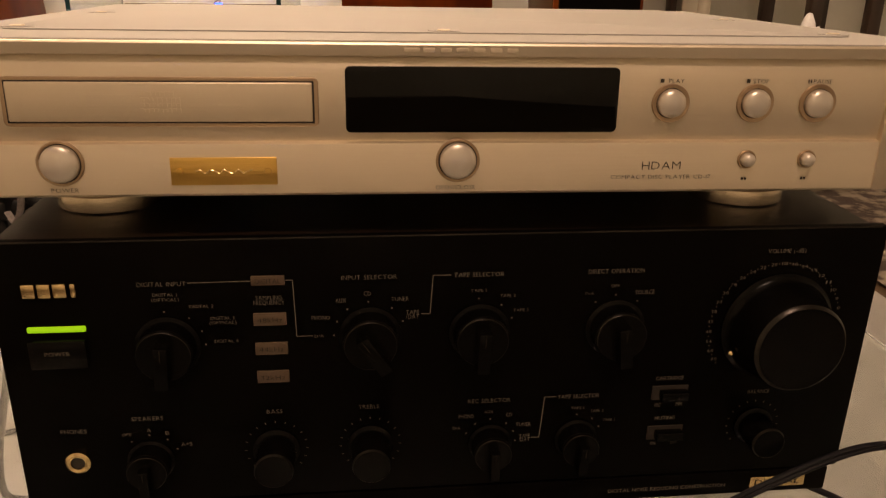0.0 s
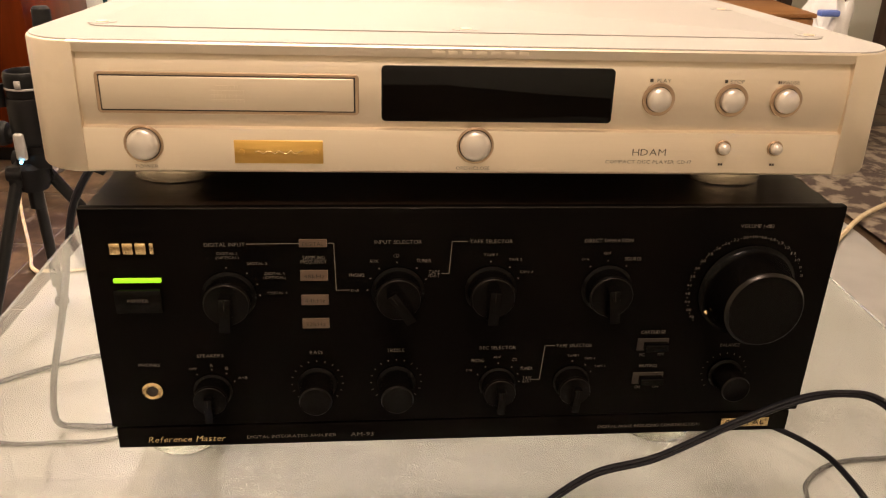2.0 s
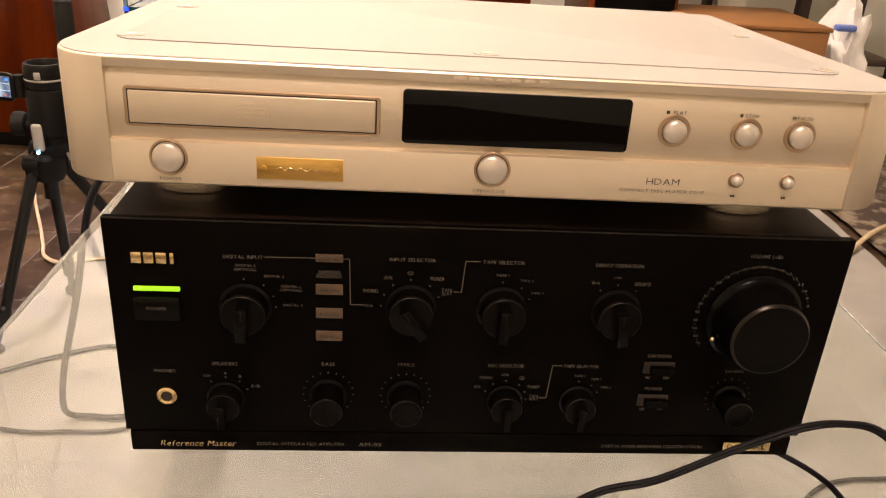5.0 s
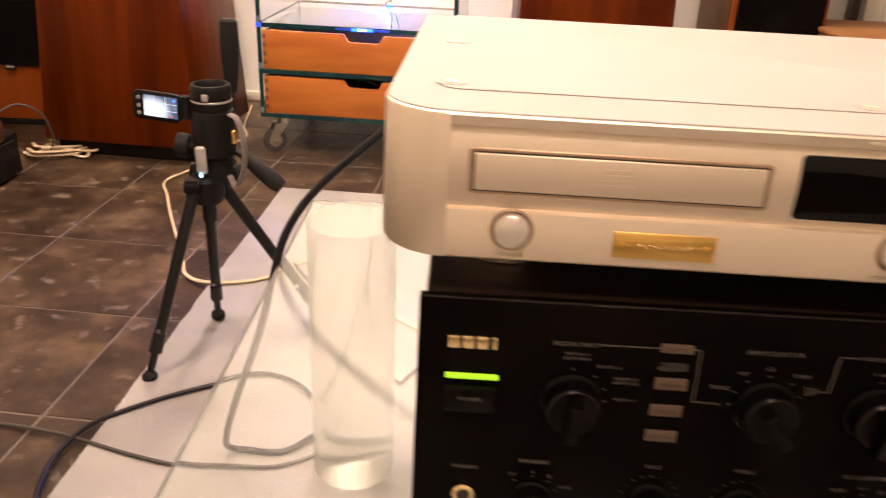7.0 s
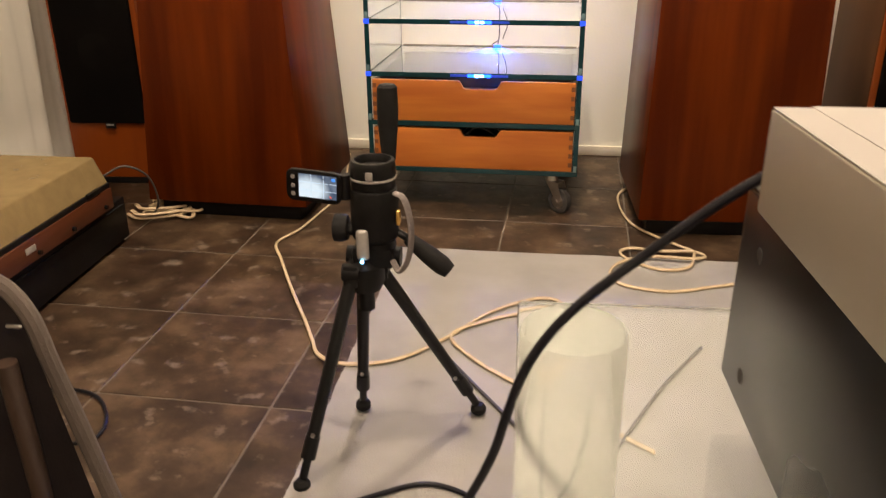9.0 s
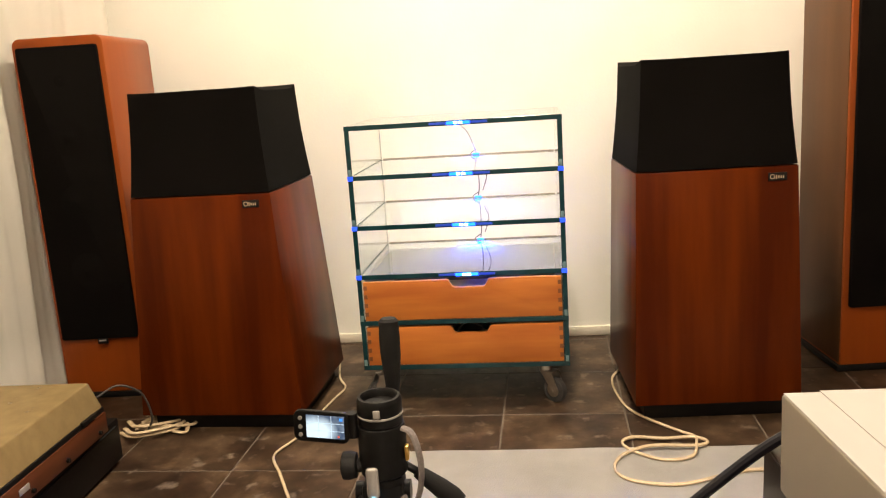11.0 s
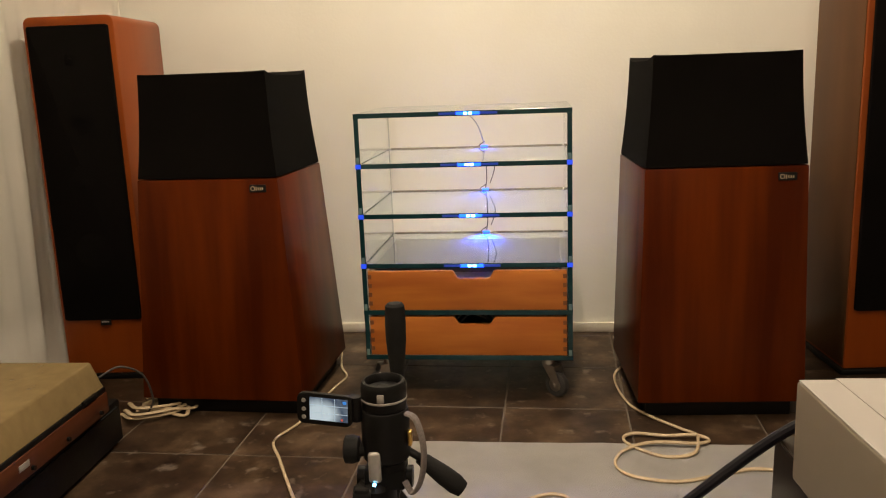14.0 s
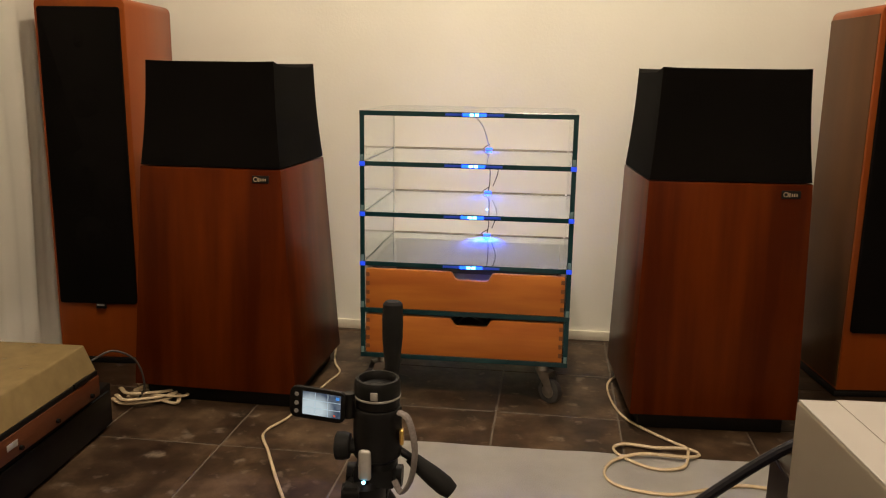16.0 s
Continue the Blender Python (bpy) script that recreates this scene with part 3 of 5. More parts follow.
def tone(x, z, r, deep):
    k = part("knob", lathe([(r * 1.2, 0), (r * 1.2, 0.002), (r, 0.003), (r * 0.97, deep - 0.002), (r * 0.9, deep), (0, deep)], 36, facing(0, 0, 0)), KNOB, front)
    k.location = (x, -0.0005, z)
    # Rim glint put in as a ring of lighter metal.
    part("rim", lathe([(r * 0.955, deep - 0.0012), (r * 0.98, deep - 0.0012), (r * 0.93, deep + 0.0001), (r * 0.91, deep + 0.0001)], 36, facing(0, 0, 0)), RIMS, k, "knob rim coloured lighter as a glint")
    return k


tone(-0.0930, 0.4690, 0.0100, 0.021)
tone(-0.0445, 0.4690, 0.0100, 0.021)
tone(0.1665, 0.4700, 0.0092, 0.020)
volume = part("volume_knob", lathe([(0.0305, 0), (0.0305, 0.0015), (0.0288, 0.0022), (0.0280, 0.0030), (0.0262, 0.0060), (0.0240, 0.0240), (0.0232, 0.0262), (0.0222, 0.0270), (0, 0.0272)], 64, facing(0, 0, 0)), KNOB, front, "large black volume knob")
volume.location = (0.1700, -0.0005, 0.5300)
# Ring of lighter metal imitates light caught on the volume knob's rim.
part("rim", lathe([(0.0236, 0.0254), (0.0240, 0.0252), (0.0230, 0.0268), (0.0224, 0.0272)], 64, facing(0, 0, 0)), RIMS, volume, "knob rim coloured lighter as a glint")
part("pointer", lathe([(0.0012, 0), (0.0014, 0.001), (0.0008, 0.0018), (0, 0.002)], 14, facing(-0.0262, -0.006, -0.0115)), GOLD, volume, "gilt pointer dot")
for k, word in enumerate(("8", "9", "10", "11", "12", "13", "14", "16", "18", "20", "22", "24", "26", "28", "30", "34", "38", "42", "48", "54", "60", "70")):
    a = radians(90 + (k - 8) * 9.3)
    letters(word, 0.1690 + 0.0358 * math.cos(a), -0.0006, 0.5300 + 0.0358 * math.sin(a), 0.0018, SILK, front, width=0.0013 * len(word) + 0.0005)
    a += radians(4.65)
    px, pz = 0.1690 + 0.0358 * math.cos(a), 0.5300 + 0.0358 * math.sin(a)
    strip(px - 0.0002, pz, px + 0.0002, pz, -0.0004, 0.0006, SILK, front, "scale_mark")
for kx, kz, kr, k0, k1, n in ((-0.0930, 0.4690, 0.0150, -40, 220, 15), (-0.0445, 0.4690, 0.0150, -40, 220, 15), (0.1665, 0.4700, 0.0140, -40, 220, 15)):
    for k in range(n):
        a = radians(k0 + (k1 - k0) * k / (n - 1))
        strip(kx - kr * math.cos(a), kz + kr * math.sin(a), kx - (kr + 0.0012) * math.cos(a), kz + (kr + 0.0012) * math.sin(a), -0.0004, 0.0004, SILK, front, "scale_mark")
for kx, kz, kr, angles in ((-0.1415, 0.5310, 0.0175, (92, 52, 22, -2)), (-0.0440, 0.5330, 0.0178, (92, 128, 155, 180, 52, 22)), (0.0110, 0.5330, 0.0178, (92, 52, 22)), (0.0815, 0.5330, 0.0178, (92, 128, 52)), (-0.1560, 0.4660, 0.0140, (130, 90, 52, 22)), (0.0190, 0.4665, 0.0140, (155, 125, 90, 52, 25, 0)), (0.0660, 0.4670, 0.0140, (90, 52, 25))):
    for a in angles:
        px, pz = kx + kr * math.cos(radians(a)), kz + kr * math.sin(radians(a))
        strip(px - 0.0004, pz, px + 0.0004, pz, -0.0004, 0.0008, SILK, front, "position_dot")
WORDS = [("DIGITAL INPUT", -0.1420, 0.5630, 0.0225), ("DIGITAL 1", -0.1410, 0.5575, 0.0112), ("(OPTICAL)", -0.1410, 0.5549, 0.0128), ("DIGITAL 2", -0.1245, 0.5510, 0.0112), ("DIGITAL 3", -0.1150, 0.5445, 0.0112), ("(OPTICAL)", -0.1150, 0.5420, 0.0128), ("DIGITAL 4", -0.1140, 0.5320, 0.0112), ("SAMPLING", -0.0925, 0.5545, 0.0125), ("FREQUENCY", -0.0925, 0.5519, 0.0148), ("INPUT SELECTOR", -0.0440, 0.5640, 0.0270), ("PHONO", -0.0680, 0.5430, 0.0088), ("AUX", -0.0580, 0.5520, 0.0050), ("CD", -0.0450, 0.5553, 0.0034), ("TUNER", -0.0290, 0.5520, 0.0086), ("TAPE", -0.0228, 0.5446, 0.0065), ("/DAT", -0.0228, 0.5422, 0.0065), ("D/A", -0.0690, 0.5330, 0.0045), ("TAPE SELECTOR", 0.0100, 0.5640, 0.0250), ("TAPE 1", 0.0100, 0.5553, 0.0078), ("TAPE 2", 0.0250, 0.5522, 0.0078), ("TAPE 3", 0.0320, 0.5440, 0.0078), ("DIRECT OPERATION", 0.0800, 0.5640, 0.0290), ("D/A", 0.0670, 0.5520, 0.0045), ("OFF", 0.0800, 0.5558, 0.0045), ("SOURCE", 0.0960, 0.5520, 0.0100), ("VOLUME (-dB)", 0.1690, 0.5728, 0.0205), ("PHONES", -0.1922, 0.4842, 0.0125), ("SPEAKERS", -0.1560, 0.4900, 0.0155), ("OFF", -0.1670, 0.4810, 0.0045), ("A", -0.1560, 0.4832, 0.0018), ("B", -0.1470, 0.4810, 0.0018), ("A+B", -0.1380, 0.4740, 0.0055), ("BASS", -0.0930, 0.4910, 0.0078), ("TREBLE", -0.0450, 0.4915, 0.0108), ("REC SELECTOR", 0.0180, 0.4920, 0.0225), ("D/A", 0.0010, 0.4760, 0.0040), ("PHONO", 0.0060, 0.4830, 0.0080), ("AUX", 0.0180, 0.4852, 0.0045), ("CD", 0.0290, 0.4830, 0.0032), ("TUNER", 0.0370, 0.4765, 0.0080), ("TAPE", 0.0380, 0.4692, 0.0060), ("/DAT", 0.0380, 0.4670, 0.0060), ("TAPE SELECTOR", 0.0660, 0.4925, 0.0225), ("TAPE 1", 0.0660, 0.4852, 0.0070), ("TAPE 2", 0.0770, 0.4830, 0.0070), ("TAPE 3", 0.0840, 0.4770, 0.0070), ("CARTRIDGE", 0.1155, 0.5012, 0.0155), ("MUTING", 0.1155, 0.4765, 0.0112), ("BALANCE", 0.1670, 0.4908, 0.0125), ("MC", 0.1105, 0.4848, 0.0032), ("MM", 0.1225, 0.4848, 0.0036), ("ON", 0.1105, 0.4605, 0.0032), ("OFF", 0.1225, 0.4605, 0.0045)]
for word, wx, wz, ww in WORDS:
    small = ww / max(1, len(word)) < 0.00150
    letters(word, wx, -0.0006, wz, 0.0017 if small else 0.0024, SILK, front, width=ww)
for name, z in (("DIGITAL", 0.5635), ("48kHz", 0.5430), ("44kHz", 0.5270), ("32kHz", 0.5112)):
    tag = part("indicator", rbox(-0.0925, -0.0004, z, 0.0158, 0.0014, 0.0048 if z > 0.56 else 0.0066, 0.0003), TAG, front, "dull amber indicator window")
    letters(name, -0.0925, -0.0016, z, 0.0026, RECESS, tag, width=0.0118)
for line in ((-0.1300, 0.5632, -0.1006, 0.5634), (-0.0844, 0.5634, -0.0808, 0.5634), (-0.0808, 0.5634, -0.0800, 0.5332), (-0.0800, 0.5332, -0.0722, 0.5332), (-0.0185, 0.5434, -0.0140, 0.5434), (-0.0140, 0.5434, -0.0128, 0.5640), (-0.0128, 0.5640, -0.0040, 0.5640), (0.0416, 0.4680, 0.0460, 0.4680), (0.0460, 0.4680, 0.0476, 0.4926), (0.0476, 0.4926, 0.0538, 0.4926)):
    strip(*line, -0.0005, 0.0004, SILK, front)
for z in (0.4922, 0.4672):
    push = part("push_switch", rbox(0.1165, -0.0004, z, 0.0200, 0.0010, 0.0085, 0.0003), RECESS, front, "dark switch recess")
    part("push_key", rbox(0.1180, -0.0028, z - 0.0005, 0.0150, 0.0052, 0.0052, 0.0006), KNOB, push)
letters("Reference Master", -0.1760, 0.0006, 0.4285, 0.0045, GOLD, kick, "gold_lettering", 0.0470, 0.25)
letters("DIGITAL INTEGRATED AMPLIFIER", -0.1105, 0.0006, 0.4285, 0.0024, SILK, kick, width=0.0560)
letters("AM-93", -0.0660, 0.0006, 0.4285, 0.0030, SILK, kick, width=0.0145)
letters("DIGITAL NOISE REDUCING CONSTRUCTION", 0.1230, 0.0006, 0.4290, 0.0024, SILK, kick, width=0.0690)
badge = part("digital_badge", rbox(0.1885, 0.0004, 0.4300, 0.0330, 0.0012, 0.0068, 0.0002), GOLD, kick, "gold printed badge")
letters("DIGITAL", 0.1885, -0.0004, 0.4300, 0.0042, RECESS, badge, width=0.0270)

# ---- disc player ----
CD0 = 0.6075
player = thing("disc_player", "champagne gold compact disc player standing on the black amplifier", "disc player", ON_STACK)
XL, XR, YB = -0.2390, 0.2375, 0.3420
# The case colour carries the shade of the player's sides.
shell = part("case", prism(rounded(XL, 0.003, XR, YB, 0.032, 12, (1, 1, 0, 0)), CD0, CD0 + 0.0690, 0.0022, 3), CHAMP_SIDE, player, "champagne steel wrap with rounded front corners, side shade in its colour")
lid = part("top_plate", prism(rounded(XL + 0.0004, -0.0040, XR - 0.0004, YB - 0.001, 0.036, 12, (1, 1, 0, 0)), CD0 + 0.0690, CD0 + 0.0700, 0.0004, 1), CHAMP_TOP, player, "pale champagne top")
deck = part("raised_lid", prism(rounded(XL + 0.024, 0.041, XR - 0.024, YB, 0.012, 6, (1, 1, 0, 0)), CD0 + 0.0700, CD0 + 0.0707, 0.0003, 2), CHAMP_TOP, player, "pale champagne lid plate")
for sx, sy in ((XL + 0.030, 0.055), (-0.002, 0.052), (XR - 0.030, 0.055), (XL + 0.030, 0.193), (XR - 0.030, 0.193)):
    dish = part("screw_dish", lathe([(0.0080, 0), (0.0080, 0.0003), (0.0066, 0.0004), (0.0058, 0.0001), (0, 0.0001)], 28, pose(sx, sy, CD0 + 0.0707)), CHAMP_TOP, deck)
    part("screw", lathe([(0.0034, 0), (0.0032, 0.0006), (0.0012, 0.0007), (0, 0.0004)], 18, pose(sx, sy, CD0 + 0.0708)), CHAMP, dish)
PX0, PX1 = XL + 0.030, XR - 0.030
profile = [(0.010, 0.0004), (-0.0030, 0.0004), (-0.0042, 0.0016), (-0.0042, 0.0238), (-0.0040, 0.0244), (-0.0010, 0.0252), (-0.0014, 0.0280), (-0.0026, 0.0350), (-0.0031, 0.0420), (-0.0030, 0.0480), (-0.0024, 0.0540), (-0.0012, 0.0595), (0.0002, 0.0628), (-0.0034, 0.0634), (-0.0050, 0.0682), (-0.0045, 0.0690), (-0.0036, 0.0695), (0.010, 0.0697)]
face = part("front_panel", prism([(y, CD0 + z) for y, z in profile], PX0, PX1, axis="x"), CHAMP, player, "brushed champagne aluminium front with a shallow curved band", angle=24)
for side, edge in ((1, XL - 0.0003), (-1, XR + 0.0003)):
    arc = [(edge + side * 0.0325 * (1 - math.cos(radians(7.5 * k))), 0.0305 - 0.0355 * math.sin(radians(7.5 * k))) for k in range(13)]
    part("front_corner", prism(arc + [(edge + side * 0.0325, 0.036), (edge, 0.036)], CD0 + 0.0004, CD0 + 0.0692, 0.0014, 2), CHAMP, player, "rounded champagne corner block")
# tray
well = part("tray_surround", prism(rounded(-0.1980, CD0 + 0.0322, -0.0630, CD0 + 0.0538, 0.0024, 5), -0.0036, 0.0060, 0.0004, 1, "y"), COPPER, face, "copper-toned tray surround")
part("tray_gap", rbox(-0.1305, -0.0034, CD0 + 0.0430, 0.1312, 0.0014, 0.0186, 0.0003), RECESS, well)
tray = part("tray_door", rbox(-0.1305, -0.0030, CD0 + 0.0431, 0.1296, 0.0040, 0.0172, 0.0006, 3), CHAMP, face, "champagne tray door")
for r in range(4):
    for c in range(9 if r else 6):
        part("embossed_mark", rbox(-0.1385 + c * 0.0019 + (0.003 if not r else 0), -0.00505, CD0 + 0.0468 - r * 0.0024, 0.0015, 0.0004, 0.0014), CHAMP, tray)
# display window
window = part("display_window", prism(rounded(-0.0512, CD0 + 0.0292, 0.0740, CD0 + 0.0588, 0.0024, 5), -0.0036, 0.0040, 0.0006, 2, "y"), DISPLAY, face, "glossy black display window")


def push_button(x, z, r, y=0.0, rim=1.18):
    ring = part("button_ring", lathe([(r * rim, 0), (r * rim, 0.0008), (r * (rim - 0.05), 0.0013), (r * 1.07, 0.0010), (r * 1.06, 0.0001)], 40, facing(0, 0, 0)), COPPER, face, "copper-toned ring")
    ring.location = (x, y, z)
    part("button_gap", lathe([(r * 1.065, 0.0002), (r * 1.065, 0.0005), (r * 0.9, 0.0005)], 40, facing(0, 0, 0)), RECESS, ring, "dark gap round the button")
    return part("button", lathe([(r, 0), (r, 0.0022), (r * 0.97, 0.0031), (r * 0.88, 0.0039), (r * 0.6, 0.0047), (r * 0.3, 0.0051), (0, 0.0052)], 40, facing(0, 0, 0)), PEARL, ring, "pearl satin button")


push_button(-0.1765, CD0 + 0.0160, 0.0084, -0.0041, 1.22)
push_button(-0.0002, CD0 + 0.0165, 0.0084, -0.0041, 1.22)
for bx in (0.0990, 0.1400, 0.1708):
    push_button(bx, CD0 + 0.0428, 0.0066, -0.0030, 1.38)
for bx in (0.1390, 0.1690):
    push_button(bx, CD0 + 0.0163, 0.0033, -0.0041, 1.36)
plaque = part("brass_plaque", rbox(-0.1060, -0.0047, CD0 + 0.0122, 0.0470, 0.0014, 0.0126, 0.0003), BRASS, face, "brushed brass plaque")
for sx in (-0.1256, -0.0864):
    part("plaque_screw", lathe([(0.0017, 0), (0.0015, 0.0008), (0, 0.0010)], 16, facing(sx, -0.0053, CD0 + 0.0122)), BRASS, plaque)
part("engraved_line", tube([(-0.1185 + 0.0021 * k, -0.0054, CD0 + 0.0122 + 0.0009 * math.sin(k * 2.3) * (1.0 if k % 4 else 1.7)) for k in range(13)], 0.00022, 5, 5), GOLD, plaque, "thin flowing engraved line")
for k, w in enumerate((0.0068, 0.0052, 0.0050, 0.0058, 0.0052, 0.0054, 0.0050)):
    part("embossed_mark", rbox(-0.0215 + k * 0.0075, -0.0042, CD0 + 0.0660, w, 0.0012, 0.0022, 0.0003), CHAMP, face)
FY = -0.00445
letters("PLAY", 0.1010, -0.0030, CD0 + 0.0530, 0.0020, INK, face, width=0.0075)
letters("STOP", 0.1418, -0.0030, CD0 + 0.0530, 0.0020, INK, face, width=0.0078)
letters("PAUSE", 0.1722, -0.0030, CD0 + 0.0530, 0.0020, INK, face, width=0.0092)
for sx, w in ((0.0942, 0.0018), (0.1356, 0.0017), (0.1652, 0.0006), (0.1664, 0.0006)):
    strip(sx - w / 2, CD0 + 0.0530, sx + w / 2, CD0 + 0.0530, -0.0030, 0.0018, INK, face, "printed_symbol")
letters("OPEN/CLOSE", -0.0010, FY, CD0 + 0.0038, 0.0020, INK, face, width=0.0185)
letters("POWER", -0.1760, FY, CD0 + 0.0038, 0.0020, INK, face, width=0.0118)
letters("COMPACT DISC PLAYER CD-17", 0.0975, FY, CD0 + 0.0080, 0.0020, INK, face, width=0.0490)
letters("HDAM", 0.0972, FY, CD0 + 0.0136, 0.0040, INK, face, width=0.0190)
for sx in (0.1375, 0.1390, 0.1675, 0.1690):
    strip(sx, CD0 + 0.0068, sx + 0.0012, CD0 + 0.0068, FY, 0.0013, INK, face, "printed_symbol")
for fx, fy in ((-0.177, 0.064), (0.168, 0.064), (-0.177, 0.285), (0.168, 0.285)):
    low = 0.5870 if fy < 0.1 else 0.5952
    foot = part("foot", lathe([(0, low), (0.0245, low), (0.0260, low + 0.0012), (0.0265, 0.6020), (0.0245, 0.6074), (0, 0.6074)], 44, pose(fx, fy, 0)), FOOT, player, "polished champagne foot")
    part("groove", lathe([(0.0262, 0.5960), (0.0268, 0.5965), (0.0268, 0.5975), (0.0262, 0.5980)], 44, pose(fx, fy, 0)), COPPER, foot)


# ---- glass hi-fi trolley with two drawers ----
def glass_plate(name, x0, y0, z0, x1, y1, z1, parent, edge_axis, pane=CART_PANE):
    """A clear plate whose polished rim is dark teal."""
    bm = rbox((x0 + x1) / 2, (y0 + y1) / 2, (z0 + z1) / 2, x1 - x0, y1 - y0, z1 - z0, 0.0006, 1)
    for f in bm.faces:
        f.material_index = 0 if abs(f.normal[edge_axis]) > 0.9 else 1
    ob = part(name, bm, (pane, TEAL), parent)
    ob.visible_shadow = False
    return ob


def trolley():
    w, d = 0.562, 0.43
    ob = thing("glass_trolley", "glass hi-fi trolley with two cherry drawers and blue lights", "hi-fi rack", pose(-0.808, 1.940, 0, 0, 0, -3.0))
    levels = (0.1135, 0.2405, 0.3700, 0.5040, 0.6375, 0.7680)
    for z in levels:
        plate = glass_plate("shelf", 0, 0, z, w, d, z + 0.0125, ob, 2, SHELF_PANE)
        plate.visible_shadow = z < 0.4
        # Opaque strip added to paint the dark line refracted in the rear edge.
        part("rear_edge", rbox(w / 2, d + 0.0016, z + (0.0085 if z < 0.7 else 0.0062), w - 0.03, 0.0024, 0.0150 if z < 0.7 else 0.0110, 0.0004), REAR, plate, "added strip painted as the rear edge's dark refraction")
        if z > 0.3:
            for lx in (w * 0.532,):
                # Dim emissive strip in place of LED light bleeding along the edge.
                part("lit_edge", rbox(lx, -0.0008, z + 0.0062, 0.150, 0.0014, 0.0060, 0.0003), EDGELIT, plate, "LED bleed along the glass edge, put in as emission")
                led = part("led_strip", rbox(lx, -0.0016, z + 0.0062, 0.060, 0.0024, 0.0075, 0.0005), BLUE, plate, "lit blue light")
                part("led_core", rbox(lx - 0.0065, -0.0030, z + 0.0062, 0.0095, 0.0008, 0.0066, 0.0002), CYAN, led)
                part("led_core", rbox(lx + 0.0065, -0.0030, z + 0.0062, 0.0095, 0.0008, 0.0066, 0.0002), CYAN, led)
            if z < 0.7:
                clip = part("led_clip", rbox(w * 0.55, d - 0.012, z + 0.0170, 0.020, 0.010, 0.0050, 0.001), BLUE, plate, "lit blue clip at the back")
                lamp = bpy.data.lights.new("blue_shelf_lamp", "SPOT")
                lamp.energy, lamp.color, lamp.shadow_soft_size = 260.0 if z < 0.4 else 22.0, (0.004, 0.075, 1.0), 0.0008
                lamp.spot_size, lamp.spot_blend = radians(78), 1.0
                new("blue_shelf_lamp", lamp).matrix_world = ob.matrix_world @ look((w * 0.55, d - 0.020, z + 0.062), (w * 0.55, d - 0.075, z + 0.012))
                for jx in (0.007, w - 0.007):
                    # The joint is no lamp; its blue light is painted as emission.
                    part("joint", rbox(jx, -0.0012, z + 0.0062, 0.0145, 0.0020, 0.0115, 0.0004), JOINT, plate, "corner joint given a blue glow of its own")
            else:
                lamp = bpy.data.lights.new("blue_shelf_lamp", "POINT")
                lamp.energy, lamp.color, lamp.shadow_soft_size = 0.008, (0.02, 0.10, 1.0), 0.006
                new("blue_shelf_lamp", lamp).matrix_world = ob.matrix_world @ pose(w * 0.532, -0.012, z + 0.006)
    for lo, hi in zip(levels, levels[1:]):
        for x in (0.0005, w - 0.0130):
            side = glass_plate("side_panel", x, 0.001, lo + 0.0125, x + 0.0125, d - 0.004, hi, ob, 0)
            part("glass_block", rbox(x + 0.0062, -0.0006, lo + 0.0215, 0.0085, 0.0022, 0.017, 0.0004), TEAL_PALE, side, "pale polished glass block")
    for lo, hi in ((0.1265, 0.2365), (0.2535, 0.3640)):
        drawer = part("drawer", joined(rbox(w / 2, d * 0.5, lo + 0.006, w - 0.036, d - 0.05, 0.008), rbox(0.021, d * 0.5, (lo + hi) / 2, 0.012, d - 0.05, hi - lo - 0.012), rbox(w - 0.021, d * 0.5, (lo + hi) / 2, 0.012, d - 0.05, hi - lo - 0.012), rbox(w / 2, d - 0.03, (lo + hi) / 2, w - 0.04, 0.012, hi - lo - 0.012)), DARKWOOD, ob, "dark open drawer box")
        c, top = w * 0.535, hi - 0.003
        out = [(0.0155, lo), (w - 0.0155, lo), (w - 0.0155, top)]
        out += [(c + 0.060, top), (c + 0.054, top - 0.002), (c + 0.044, top - 0.019), (c + 0.037, top - 0.022), (c - 0.037, top - 0.022), (c - 0.044, top - 0.019), (c - 0.054, top - 0.002), (c - 0.060, top)]
        out += [(0.0155, top)]
        part("drawer_front", prism(out, 0.0035, 0.0195, 0.0012, 2, "y"), CHERRY, drawer, "cherry drawer front with a notched grip")
        step = (hi - lo) / 9.0
        for jx in (0.0205, w - 0.0205):
            for k in range(4):
                part("finger_joint", rbox(jx, 0.0033, lo + step * (1.5 + 2 * k), 0.0100, 0.0014, step * 0.95), CHERRY_END, drawer, "dark end-grain joint")
        if lo < 0.2:
            rng = random.Random(3)
            for k in range(7):
                y = 0.06 + 0.03 * k
                part("coiled_cable", tube([(c - 0.05 + rng.uniform(-.02, .02), y, hi - 0.05), (c - 0.02, y + 0.02, hi - 0.022 + rng.uniform(0, .008)), (c + 0.02, y, hi - 0.020), (c + 0.06 + rng.uniform(-.02, .02), y + 0.02, hi - 0.05)], 0.003, 6, 5), GREYCABLE, drawer)
    for cx, cy, swing in ((0.055, 0.05, -150), (w - 0.066, 0.05, -38), (0.055, d - 0.05, 100), (w - 0.062, d - 0.05, 40)):
        at = Matrix.Translation((cx, cy, 0)) @ Matrix.Rotation(radians(swing), 4, "Z")
